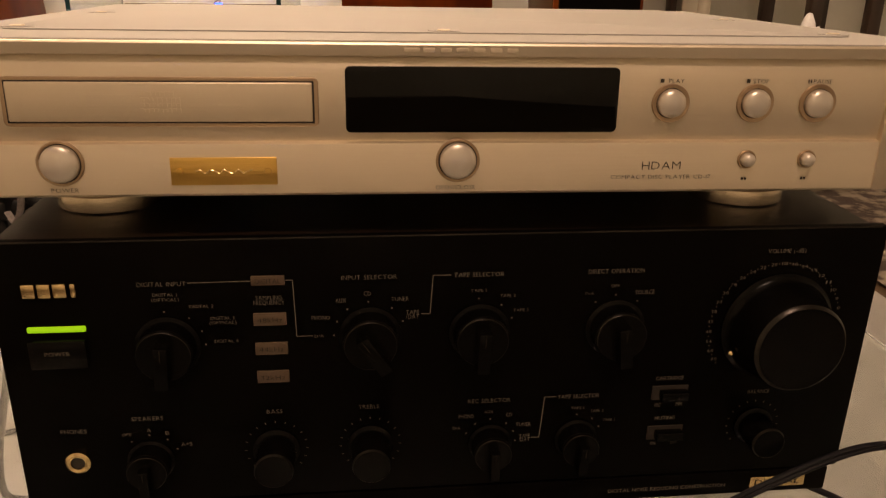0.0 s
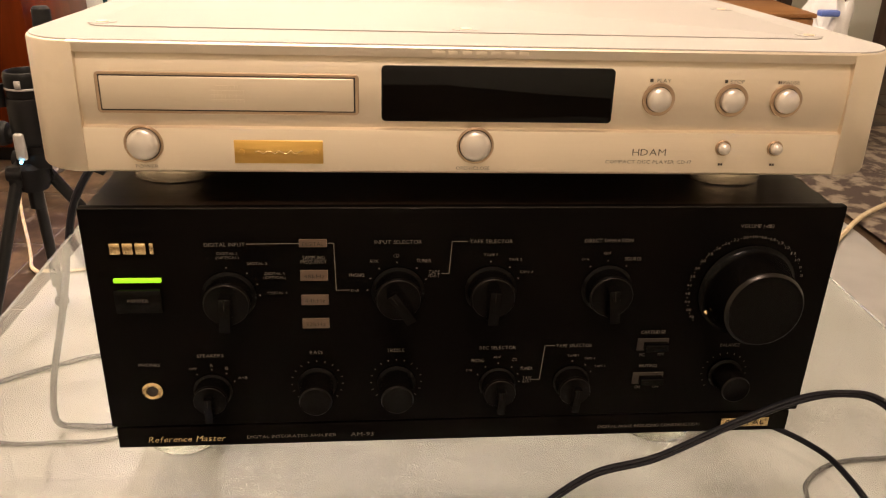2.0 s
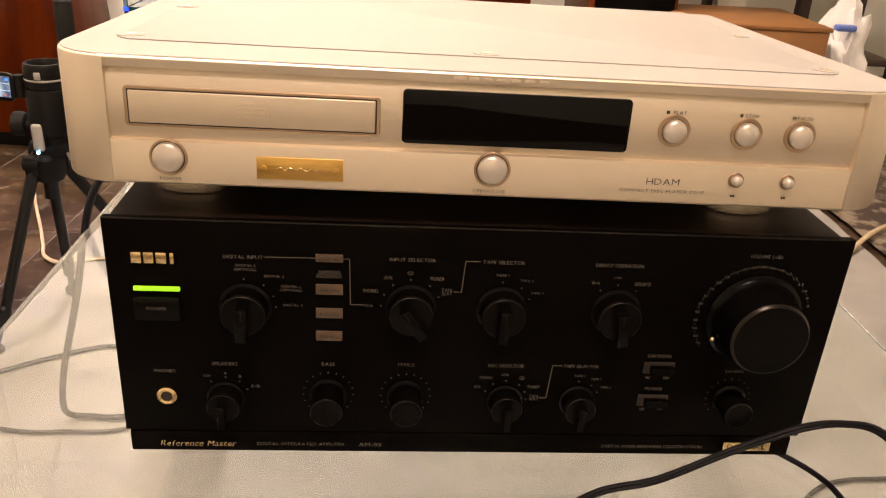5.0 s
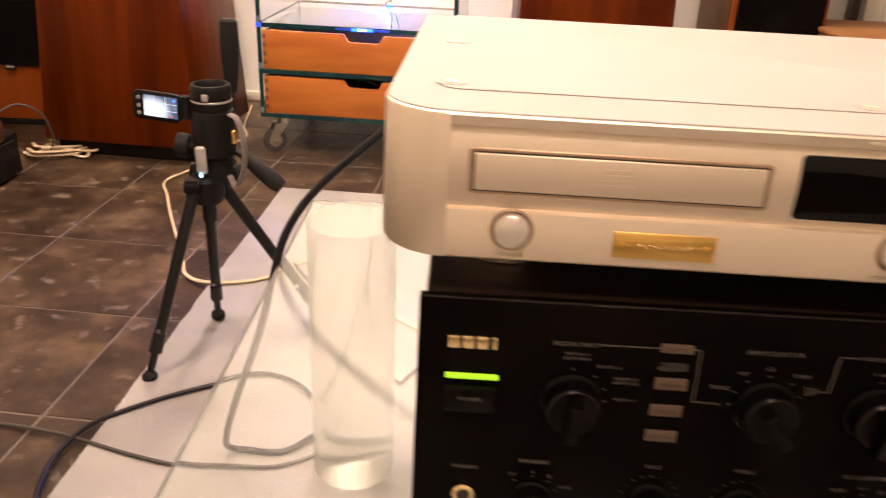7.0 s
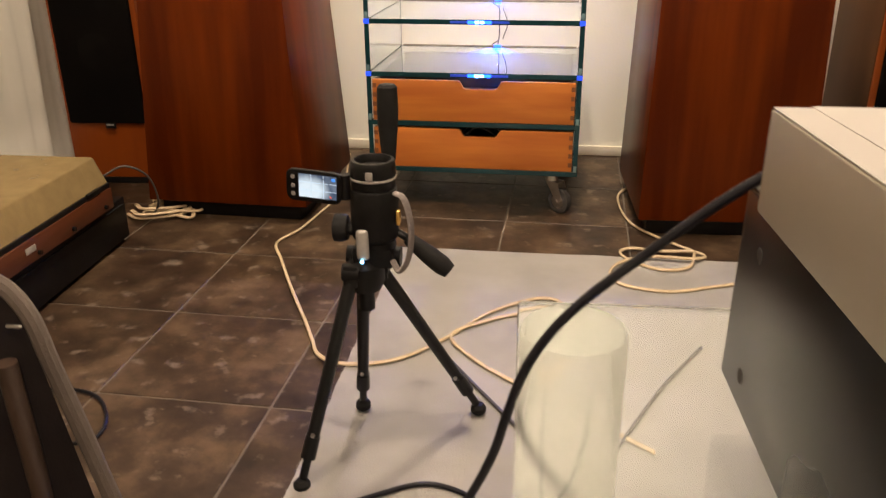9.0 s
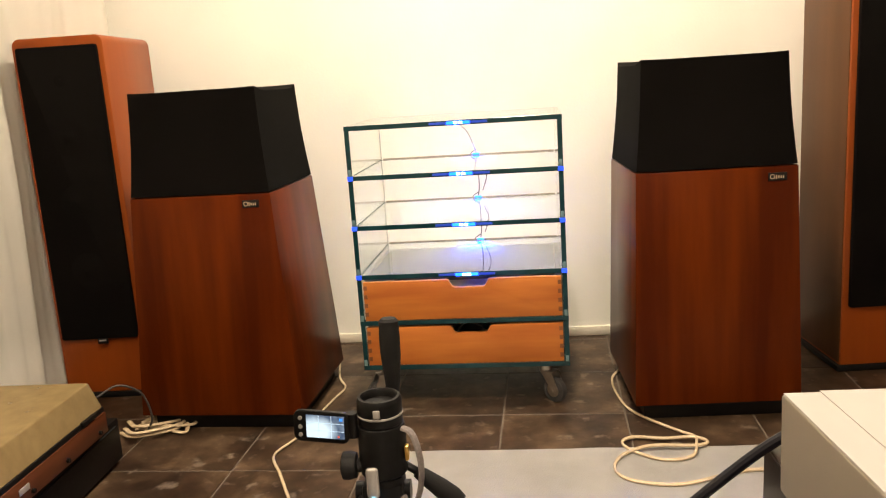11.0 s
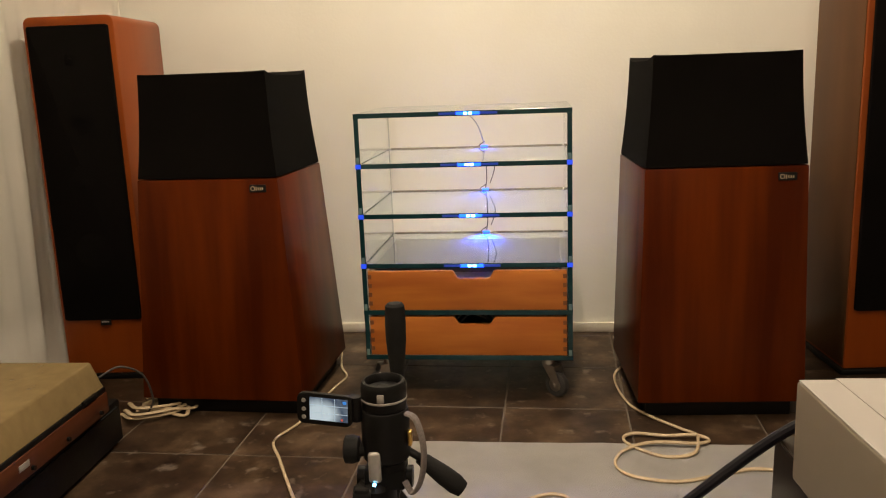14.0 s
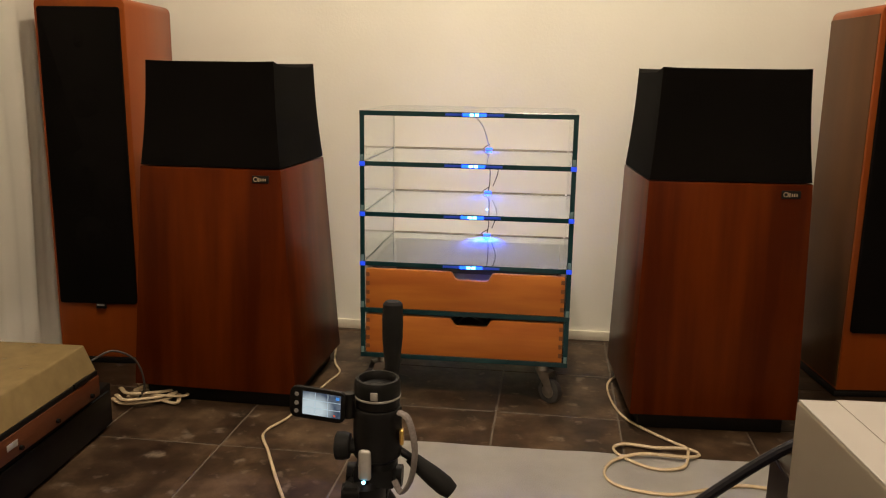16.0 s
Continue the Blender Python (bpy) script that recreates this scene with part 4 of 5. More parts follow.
        bm = joined(rbox(0, 0, 0.1105, 0.046, 0.046, 0.004, 0.001), rod((0, 0, 0.109), (0, 0, 0.090), 0.014, 0.018), rbox(0.012, 0, 0.088, 0.040, 0.032, 0.003, 0.001), prism([(-0.010, 0.089), (0.030, 0.089), (0.048, 0.045), (0.040, 0.030), (0.030, 0.036)], -0.0160, -0.0135, axis="y"), prism([(-0.010, 0.089), (0.030, 0.089), (0.048, 0.045), (0.040, 0.030), (0.030, 0.036)], 0.0135, 0.0160, axis="y"))
        bmesh.ops.transform(bm, matrix=at, verts=bm.verts)
        fork = part("caster", bm, STEEL, ob, "zinc swivel caster fork")
        spin = at @ Matrix.Translation((0.030, 0, 0.0355)) @ Matrix.Rotation(math.pi / 2, 4, "X")
        wheel = part("wheel", lathe([(0.010, -0.0105), (0.027, -0.0105), (0.0335, -0.0085), (0.0350, 0), (0.0335, 0.0085), (0.027, 0.0105), (0.010, 0.0105)], 36, spin), GREYRUB, fork, "grey rubber wheel")
        part("hub", lathe([(0, -0.0180), (0.005, -0.0175), (0.007, -0.0125), (0.019, -0.0110), (0.019, 0.0110), (0.007, 0.0125), (0.005, 0.0175), (0, 0.0180)], 24, spin), STEEL, wheel)
    top = 0.775
    part("led_lead", tube([(w * 0.532, d * 0.1, top - 0.008), (w * 0.545, d * 0.5, top - 0.045), (w * 0.55, d - 0.01, 0.66)], 0.0016, 6), SILVER, ob, "thin grey lead")
    for z in (0.6375, 0.504, 0.370):
        part("led_lead", tube([(w * 0.55, d + 0.002, z + 0.03), (w * 0.548 - 0.018, d + 0.006, z + 0.012), (w * 0.55, d + 0.004, z - 0.02), (w * 0.55 + 0.004, d + 0.006, z - 0.08), (w * 0.55, d + 0.004, z - 0.115)], 0.0016, 6), GREYCABLE, ob, "thin grey lead")
        part("led_lead", tube([(w * 0.56, d + 0.002, z + 0.016), (w * 0.585, d + 0.008, z - 0.02), (w * 0.60, d + 0.01, z - 0.055), (w * 0.575, d + 0.006, z - 0.10)], 0.0014, 6), GREYCABLE, ob, "thin grey lead")


trolley()


# ---- tapered floor loudspeakers with a black cloth top ----
def tapered_speaker(m, bottom, top, depth_b, depth_t, mark, label):
    ob = thing("floor_speaker", label, "loudspeaker", m, "tapered floor speakers")
    z0, z1, z2 = 0.045, 0.632, 0.899
    mid = depth_b / 2

    def frustum(wa, da, za, wb, db, zb, bev):
        bm = bmesh.new()
        ring = [bm.verts.new((sx * wa / 2, mid + sy * da / 2, za)) for sx, sy in ((-1, -1), (1, -1), (1, 1), (-1, 1))]
        ring2 = [bm.verts.new((sx * wb / 2, mid + sy * db / 2, zb)) for sx, sy in ((-1, -1), (1, -1), (1, 1), (-1, 1))]
        bm.faces.new(ring[::-1]), bm.faces.new(ring2)
        for k in range(4):
            bm.faces.new((ring[k], ring[(k + 1) % 4], ring2[(k + 1) % 4], ring2[k]))
        bmesh.ops.bevel(bm, geom=bm.edges[:], offset=bev, segments=2, profile=0.5, affect="EDGES")
        return bm

    part("plinth", frustum(bottom - 0.05, depth_b - 0.05, 0.0, bottom - 0.05, depth_b - 0.05, z0, 0.003), BLACK, ob, "black plinth")
    body = part("cabinet", frustum(bottom, depth_b, z0, top, depth_t, z1, 0.0025), MAHOG, ob, "mahogany veneered tapered cabinet")
    # cloth cover with slightly hollow top edges
    n = 10
    tw, td = top * 0.910, depth_t * 0.89
    bm = bmesh.new()
    layers = []
    for k in range(9):
        f = k / 8
        wv, dv, zv = top * 1.005 + (tw - top * 1.005) * f, depth_t * 1.005 + (td - depth_t * 1.005) * f, z1 + 0.003 + (z2 - z1 - 0.003) * f
        pull = 0.006 * math.sin(f * math.pi)
        ring = []
        for sx0, sy0, sx1, sy1 in ((-1, -1, 1, -1), (1, -1, 1, 1), (1, 1, -1, 1), (-1, 1, -1, -1)):
            for i in range(n):
                t = i / n
                x, y = sx0 + (sx1 - sx0) * t, sy0 + (sy1 - sy0) * t
                sag = math.sin(t * math.pi)
                dip = (0.012 * min(1, sag * 2.2)) * max(0, (f - 0.8) / 0.2) * (1 if sx0 == sx1 else 0.15)
                x, y = x * (1 - pull / wv), y * (1 - pull / dv)
                corner = 0.985 if i == 0 else 1.0
                ring.append(bm.verts.new((x * wv / 2 * corner, mid + y * dv / 2 * corner, zv - dip)))
        layers.append(ring)
    for a, b in zip(layers, layers[1:]):
        for k in range(4 * n):
            bm.faces.new((a[k], a[(k + 1) % (4 * n)], b[(k + 1) % (4 * n)], b[k]))
    bm.faces.new(layers[0][::-1])
    c = bm.verts.new((0, mid, z2 - 0.012))
    for k in range(4 * n):
        bm.faces.new((layers[-1][k], layers[-1][(k + 1) % (4 * n)], c))
    bmesh.ops.recalc_face_normals(bm, faces=bm.faces[:])
    part("cloth_cover", bm, CLOTH, ob, "black stretched cloth cover", angle=50)
    lean = math.atan2((depth_b - depth_t) / 2, z1 - z0)
    bx, bz = mark
    by = (depth_b - depth_t) / 2 * (bz - z0) / (z1 - z0) - 0.0022
    tagb = part("badge", rbox(0, 0, 0, 0.044, 0.0026, 0.019, 0.0005), BLACK, ob, "small black badge")
    tagb.matrix_local = pose(bx, by, bz) @ Matrix.Rotation(-lean, 4, "X")
    part("badge_mark", lathe([(0.0060, 0), (0.0060, 0.0010), (0.0044, 0.0010), (0.0044, 0)], 20, facing(-0.0125, -0.0010, 0)), PALE, tagb, "pale ring mark")
    for k in range(4):
        part("badge_mark", rbox(-0.0035 + k * 0.0055, -0.0017, -0.001, 0.0022, 0.0010, 0.0095 if k == 0 else 0.0066), PALE, tagb, "pale mark")
    return ob


tapered_speaker(pose(-1.182, 1.826, 0, 0, 0, -4.4), 0.450, 0.378, 0.43, 0.370, (0.137, 0.607), "mahogany tapered floor loudspeaker with black cloth top beside the turntable")
tapered_speaker(pose(0.108, 1.784, 0, 0, 0, 0.5), 0.410, 0.384, 0.43, 0.385, (0.142, 0.607), "mahogany tapered floor loudspeaker with black cloth top beside the trolley")


# ---- tall red-cherry tower loudspeakers ----
def tower(m, label, w=0.252, d=0.34):
    ob = thing("tower_speaker", label, "loudspeaker", m, "tall tower speakers")
    h = 1.070
    part("cabinet", prism(rounded(-w / 2, 0.018, w / 2, h, 0.022, 6, (0, 0, 1, 1)), 0.0, d, 0.004, 2, "y"), ROSE, ob, "glossy red cherry cabinet with rounded top")
    part("base", rbox(0, d / 2, 0.009, w + 0.02, d + 0.01, 0.017, 0.003), BLACK, ob, "black base")
    grille = part("grille", prism(rounded(-w / 2 + 0.014, 0.190, w / 2 - 0.014, h - 0.026, 0.008, 4), -0.014, -0.0005, 0.003, 2, "y"), CLOTH, ob, "black cloth grille")
    for z, r in ((0.95, 0.018), (0.79, 0.055), (0.60, 0.055), (0.40, 0.055)):
        part("driver_dome", lathe([(r, 0), (r * 0.8, 0.0007), (r * 0.3, 0.0004), (r * 0.24, 0.0018), (0, 0.0022)], 28, facing(0.0, -0.0139, z)), CLOTH, grille)
    part("name_mark", rbox(0.01, -0.016, 0.184, 0.030, 0.006, 0.016, 0.001), BLACK, ob, "small dark name mark")
    part("name_line", rbox(0.01, -0.0196, 0.187, 0.022, 0.0012, 0.004), SILVER, ob, "small silver line")
    return ob


tower(pose(-1.626, 2.110, 0, 0, 0, 1.5), "tall red cherry tower loudspeaker with black grille by the curtain", 0.260)
shade_sided = tower(pose(0.6655, 2.090, 0, 0, 0, 3.0), "tall red cherry tower loudspeaker with black grille by the door frame", 0.277, 0.295)
# Thin panels added over the cherry sides to darken them like shade.
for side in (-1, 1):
    part("side_panel", rbox(side * 0.1395, 0.150, 0.535, 0.003, 0.284, 1.02, 0.001), ROSE_SHADE, shade_sided, "thin added panel, cherry side in a shaded brown")


# ---- turntable on a black base ----
def turntable():
    ob = thing("turntable", "walnut turntable with closed smoked dust cover", "turntable", pose(-1.362, 1.574, 0.020, 0, 0, -1.5))
    w, d = 0.47, 0.56
    part("plinth", rbox(-w / 2, -d / 2, 0.128, w, d, 0.050, 0.003), WALNUT, ob, "walnut veneered plinth")
    part("black_band", rbox(-w / 2, -d / 2, 0.159, w - 0.004, d - 0.004, 0.013, 0.002), BLACK, ob)
    part("top_plate", rbox(-w / 2, -d / 2, 0.168, w - 0.02, d - 0.02, 0.006, 0.001), PLATTER, ob)
    part("platter", lathe([(0, 0.171), (0.150, 0.171), (0.152, 0.174), (0.150, 0.186), (0.144, 0.189), (0.05, 0.188), (0.048, 0.190), (0, 0.190)], 48, pose(-w / 2 - 0.03, -d / 2, 0)), RUBBER, ob, "black rubber platter mat")
    part("record_label", lathe([(0, 0.1905), (0.05, 0.1905), (0.05, 0.1915), (0, 0.1915)], 32, pose(-w / 2 - 0.03, -d / 2, 0)), SILVER, ob)
    arm = part("tonearm", tube([(-0.07, -0.09, 0.196), (-0.075, -0.25, 0.198), (-0.10, -0.36, 0.196), (-0.14, -0.40, 0.193)], 0.004), STEEL, ob)
    part("arm_pivot", rod((-0.07, -0.09, 0.171), (-0.07, -0.09, 0.205), 0.020), STEEL, arm)
    th = 0.003
    x0, x1, y0, y1, z0, z1 = -w + 0.004, -0.004, -d + 0.004, -0.004, 0.1665, 0.232
    slope = 0.016
    cover = bmesh.new()
    lo = [cover.verts.new(p) for p in ((x0, y0, z0), (x1, y0, z0), (x1, y1, z0), (x0, y1, z0))]
    hi = [cover.verts.new(p) for p in ((x0 + slope, y0 + slope, z1), (x1 - slope, y0 + slope, z1), (x1 - slope, y1 - slope, z1), (x0 + slope, y1 - slope, z1))]
    cover.faces.new(hi)
    for k in range(4):
        cover.faces.new((lo[k], lo[(k + 1) % 4], hi[(k + 1) % 4], hi[k]))
    bmesh.ops.bevel(cover, geom=[e for e in cover.edges if all(v in hi for v in e.verts) or len(set(e.verts) & set(hi)) == 1], offset=0.005, segments=3, profile=0.5, affect="EDGES")
    bmesh.ops.recalc_face_normals(cover, faces=cover.faces[:])
    bmesh.ops.solidify(cover, geom=cover.faces[:], thickness=th)
    dust = part("dust_cover", cover, SMOKE, ob, "yellowed smoky plastic cover")
    dust.visible_shadow = False
    part("hinge", rbox(-0.001, -0.075, 0.163, 0.008, 0.06, 0.010, 0.001), BLACK, ob)
    plate = part("name_strip", rbox(0.0008, -0.335, 0.132, 0.0016, 0.034, 0.013, 0.0004), SILVER, ob, "small silver strip")
    for k, y in enumerate((-0.06, -0.20, -0.33, -0.46)):
        part("knob", rod((0.0, y + 0.02, 0.116), (0.006, y + 0.02, 0.116), 0.005), BLACK, ob)
    for fx, fy in ((-0.05, -0.05), (-w + 0.05, -0.05), (-0.05, -d + 0.05), (-w + 0.05, -d + 0.05)):
        part("foot", lathe([(0, 0.0965), (0.022, 0.0965), (0.024, 0.1035), (0, 0.1035)], 20, pose(fx, fy, 0)), RUBBER, ob)


turntable()
base = thing("audio_component", "flat black component on the floor under the turntable", "audio component", pose(-1.386, 1.640, 0, 0, 0, -0.5))
part("case", rbox(-0.25, -0.27, 0.0635, 0.50, 0.60, 0.106, 0.004), BLACK, base)
part("front_strip", rbox(0.002, -0.27, 0.100, 0.006, 0.56, 0.004, 0.001), RUBBER, base)
for fx, fy in ((-0.05, -0.02), (-0.45, -0.02), (-0.05, -0.52), (-0.45, -0.52)):
    part("foot", rod((fx, fy, 0.0006), (fx, fy, 0.0105), 0.02), RUBBER, base)


# ---- small camcorder on a tripod ----
def tripod():
    off = Vector((0.025, -0.055, 0.027))
    hub = Vector((-0.634, 0.905, 0.285))
    ob = thing("tripod", "small black tripod with pan handles standing on the rug edge", "tripod", Matrix.Translation(off))
    feet = [Vector(p) - off for p in ((-0.698, 0.752, 0.0005), (-0.453, 0.957, 0.0085), (-0.645, 0.953, 0.0085))]
    for k, f in enumerate(feet):
        out = (f - hub)
        out.z = 0
        out.normalize()
        top = hub + out * 0.024 + Vector((0, 0, -0.005))
        foot_end = f + Vector((0, 0, 0.012))
        leg = part("leg", joined(rod(top, top.lerp(foot_end, 0.80), 0.0098, 0.0090, 18), rod(top.lerp(foot_end, 0.76), top.lerp(foot_end, 0.87), 0.0105, 0.0112, 18)), ALU, ob, "black tube leg")
        part("lower_tube", rod(top.lerp(foot_end, 0.80), top.lerp(foot_end, 0.97), 0.0062, 0.0062, 14), ALU, leg)
        part("hinge_block", joined(rod(top + Vector((-0.012, 0, 0.008)), top + Vector((0.012, 0, 0.008)), 0.013), rbox(top.x, top.y, top.z + 0.004, 0.022, 0.022, 0.034, 0.004)), BLACK, leg)
        part("rubber_foot", lathe([(0, 0.0), (0.009, 0.0), (0.0125, 0.004), (0.0125, 0.012), (0.008, 0.018), (0, 0.019)], 20, Matrix.Translation(f)), RUBBER, leg, "black rubber ball foot")
        part("leg_screw", rod(top.lerp(foot_end, 0.74) + Vector((0, -0.009, 0)), top.lerp(foot_end, 0.74) + Vector((0, -0.0125, 0)), 0.003), STEEL, leg)
    part("spider", lathe([(0, -0.028), (0.022, -0.028), (0.028, -0.015), (0.028, 0.010), (0.020, 0.020), (0, 0.020)], 28, Matrix.Translation(hub)), BLACK, ob)
    part("centre_column", rod(hub + Vector((0, 0, -0.06)), hub + Vector((0, 0, 0.005)), 0.012), ALU, ob)
    part("pan_head", joined(rbox(hub.x + 0.014, hub.y + 0.004, 0.309, 0.056, 0.046, 0.029, 0.004), rod((hub.x - 0.026, hub.y + 0.01, 0.302), (hub.x + 0.050, hub.y + 0.01, 0.302), 0.015, 0.015, 24)), BLACK, ob)
    part("tilt_knob", lathe([(0, 0), (0.015, 0), (0.019, 0.002), (0.0195, 0.012), (0.017, 0.020), (0.010, 0.022), (0.010, 0.034), (0, 0.034)], 24, Matrix.Translation((hub.x - 0.040, hub.y - 0.006, 0.350)) @ Matrix.Rotation(math.pi / 2, 4, "Y")), RUBBER, ob)
    rise = part("raised_handle", joined(rod((-0.605, 0.920, 0.305), (-0.609, 0.965, 0.320), 0.0055), rod((-0.609, 0.965, 0.316), (-0.608, 0.982, 0.422), 0.0055)), ALU, ob)
    part("grip", lathe([(0, 0.0), (0.0085, 0.0), (0.0100, 0.010), (0.0145, 0.060), (0.0150, 0.085), (0.0140, 0.110), (0.0105, 0.114), (0, 0.115)], 24, Matrix.Translation((-0.608, 0.982, 0.416)) @ Matrix.Rotation(radians(-3), 4, "X")), RUBBER, rise, "ribbed black grip")
    side = part("pan_handle", rod((-0.600, 0.910, 0.350), (-0.565, 0.905, 0.330), 0.0055), ALU, ob)
    a, b = Vector((-0.573, 0.907, 0.334)), Vector((-0.520, 0.903, 0.292))
    part("grip", lathe([(0, 0.0), (0.0085, 0.0), (0.0105, 0.010), (0.0135, 0.040), (0.0140, 0.062), (0.0110, 0.074), (0, 0.075)], 24, Matrix.Translation(a) @ (b - a).to_track_quat("Z", "Y").to_matrix().to_4x4()), RUBBER, side, "black plastic grip")
    # camcorder, pointing away towards the loudspeakers
    cc = thing("camcorder", "small black camcorder with open lit screen on the tripod", "camcorder")
    cx, cy = -0.617, 0.905
    cc.matrix_world = Matrix.Translation(off + Vector((cx, cy, 0.4475))) @ Matrix.Scale(0.95, 4) @ Matrix.Translation((-cx, -cy, -0.4475))
    body = part("body", lathe([(0, 0.3260), (0.026, 0.3260), (0.0335, 0.333), (0.0345, 0.345), (0.0345, 0.400), (0.0330, 0.4055), (0.0300, 0.4070), (0.0318, 0.4085), (0.0318, 0.420), (0.0325, 0.424), (0.0325, 0.440), (0.0312, 0.445), (0.0300, 0.447), (0.0265, 0.4475), (0.0250, 0.4455), (0.0235, 0.436), (0.0120, 0.434), (0.0080, 0.438), (0, 0.4385)], 40, pose(cx, cy, 0)), BLACK, cc, "black cylindrical body")
    part("accent_ring", lathe([(0.0312, 0.4195), (0.0330, 0.4210), (0.0330, 0.4232), (0.0312, 0.4245)], 40, pose(cx, cy, 0)), SILVER, body, "fine bright ring")
    part("eyepiece", rbox(cx, cy - 0.0325, 0.431, 0.010, 0.004, 0.012, 0.0015), SILVER, body, "small pale window")
    part("mount_plate", rod((cx + 0.002, cy, 0.316), (cx + 0.002, cy, 0.3262), 0.026), BLACK, cc)
    part("memory_door", rbox(cx - 0.013, cy - 0.0340, 0.330, 0.018, 0.008, 0.046, 0.005, 3), SILVER, cc, "scuffed silver plug")
    part("status_light", rod((cx - 0.014, cy - 0.0378, 0.306), (cx - 0.014, cy - 0.0405, 0.306), 0.0024), CYAN, cc, "tiny lit blue light")
    hinge = part("screen_hinge", rod((cx - 0.038, cy - 0.014, 0.392), (cx - 0.038, cy - 0.014, 0.428), 0.008), BLACK, cc)
    screen = part("screen_case", prism(rounded(-0.041, -0.0235, 0.041, 0.0235, 0.011, 6), -0.0035, 0.0035, 0.0015, 2, "y"), BLACK, cc, "black flip-out screen case")
    screen.matrix_local = pose(-0.6990, 0.8900, 0.4100, 0, 3, -8)
    part("screen", rbox(0.0065, -0.0040, 0.001, 0.056, 0.0008, 0.034, 0.0002), SCREEN, screen, "lit bluish screen")
    for k, (wv, hv) in enumerate(((0.056, 0.0007), (0.056, 0.0007), (0.0007, 0.034), (0.0007, 0.034))):
        part("guide_line", rbox(0.0065 + (0.0 if k < 2 else (-0.0093, 0.0093)[k - 2]), -0.0047, 0.001 + ((-0.0057, 0.0057)[k] if k < 2 else 0), wv, 0.0003, hv), LINES, screen, "thin pale guide line")
    part("blue_icon", rbox(0.030, -0.0047, 0.0135, 0.005, 0.0003, 0.004), BLUEDIM, screen)
    part("red_icon", rbox(0.026, -0.0047, -0.0125, 0.003, 0.0003, 0.003), REDDIM, screen)
    for z in (0.012, -0.001, -0.013):
        part("screen_key", lathe([(0.0032, 0), (0.0030, 0.0012), (0, 0.0014)], 16, facing(-0.0305, -0.0034, z)), SILVER, screen)
    part("hand_strap", tube([(cx + 0.028, cy - 0.010, 0.402), (cx + 0.046, cy - 0.020, 0.395), (cx + 0.056, cy - 0.026, 0.355), (cx + 0.052, cy - 0.028, 0.312), (cx + 0.038, cy - 0.024, 0.286), (cx + 0.026, cy - 0.016, 0.300)], 0.0030, 8, 8, 2.2), STRAP, cc, "grey woven hand strap")
    part("strap_patch", rbox(cx + 0.036, cy - 0.012, 0.365, 0.006, 0.012, 0.022, 0.002), BRASS, cc)


def screen_material():
    m = bpy.data.materials.new("lit_camera_screen")
    m.use_nodes = True
    nt = m.node_tree
    b = nt.nodes["Principled BSDF"]
    b.inputs["Base Color"].default_value = (0.02, 0.02, 0.03, 1)
    b.inputs["Roughness"].default_value = 0.2
    tc = nt.nodes.new("ShaderNodeTexCoord")
    mp = nt.nodes.new("ShaderNodeMapping")
    mp.inputs["Location"].default_value = (0.2, 0, 0.25)
    mp.inputs["Scale"].default_value = (30, 1, 40)
    g = nt.nodes.new("ShaderNodeTexGradient")
    g.gradient_type = "SPHERICAL"
    n = nt.nodes.new("ShaderNodeTexNoise")
    n.inputs["Scale"].default_value = 90.0
    nt.links.new(tc.outputs["Object"], n.inputs["Vector"])
    nt.links.new(tc.outputs["Object"], mp.inputs["Vector"])
    nt.links.new(mp.outputs[0], g.inputs[0])
    add = nt.nodes.new("ShaderNodeMath")
    add.operation, add.inputs[1].default_value = "MULTIPLY_ADD", 0.25
    nt.links.new(n.outputs[0], add.inputs[0])
    nt.links.new(g.outputs[1], add.inputs[2])
    r = nt.nodes.new("ShaderNodeValToRGB")
    r.color_ramp.elements[0].position, r.color_ramp.elements[0].color = 0.08, (0.05, 0.08, 0.14, 1)
    r.color_ramp.elements[1].position, r.color_ramp.elements[1].color = 0.64, (0.85, 0.95, 1.0, 1)
    nt.links.new(add.outputs[0], r.inputs[0])
    nt.links.new(r.outputs[0], b.inputs["Emission Color"])
    b.inputs["Emission Strength"].default_value = 0.9
    return m


SCREEN = screen_material()
LINES = glow("screen_guide_lines", (0.45, 0.55, 0.65), 0.8)
BLUEDIM = glow("screen_blue_icon", (0.05, 0.25, 0.8), 0.9)
REDDIM = glow("screen_red_icon", (0.7, 0.1, 0.05), 0.6)
tripod()


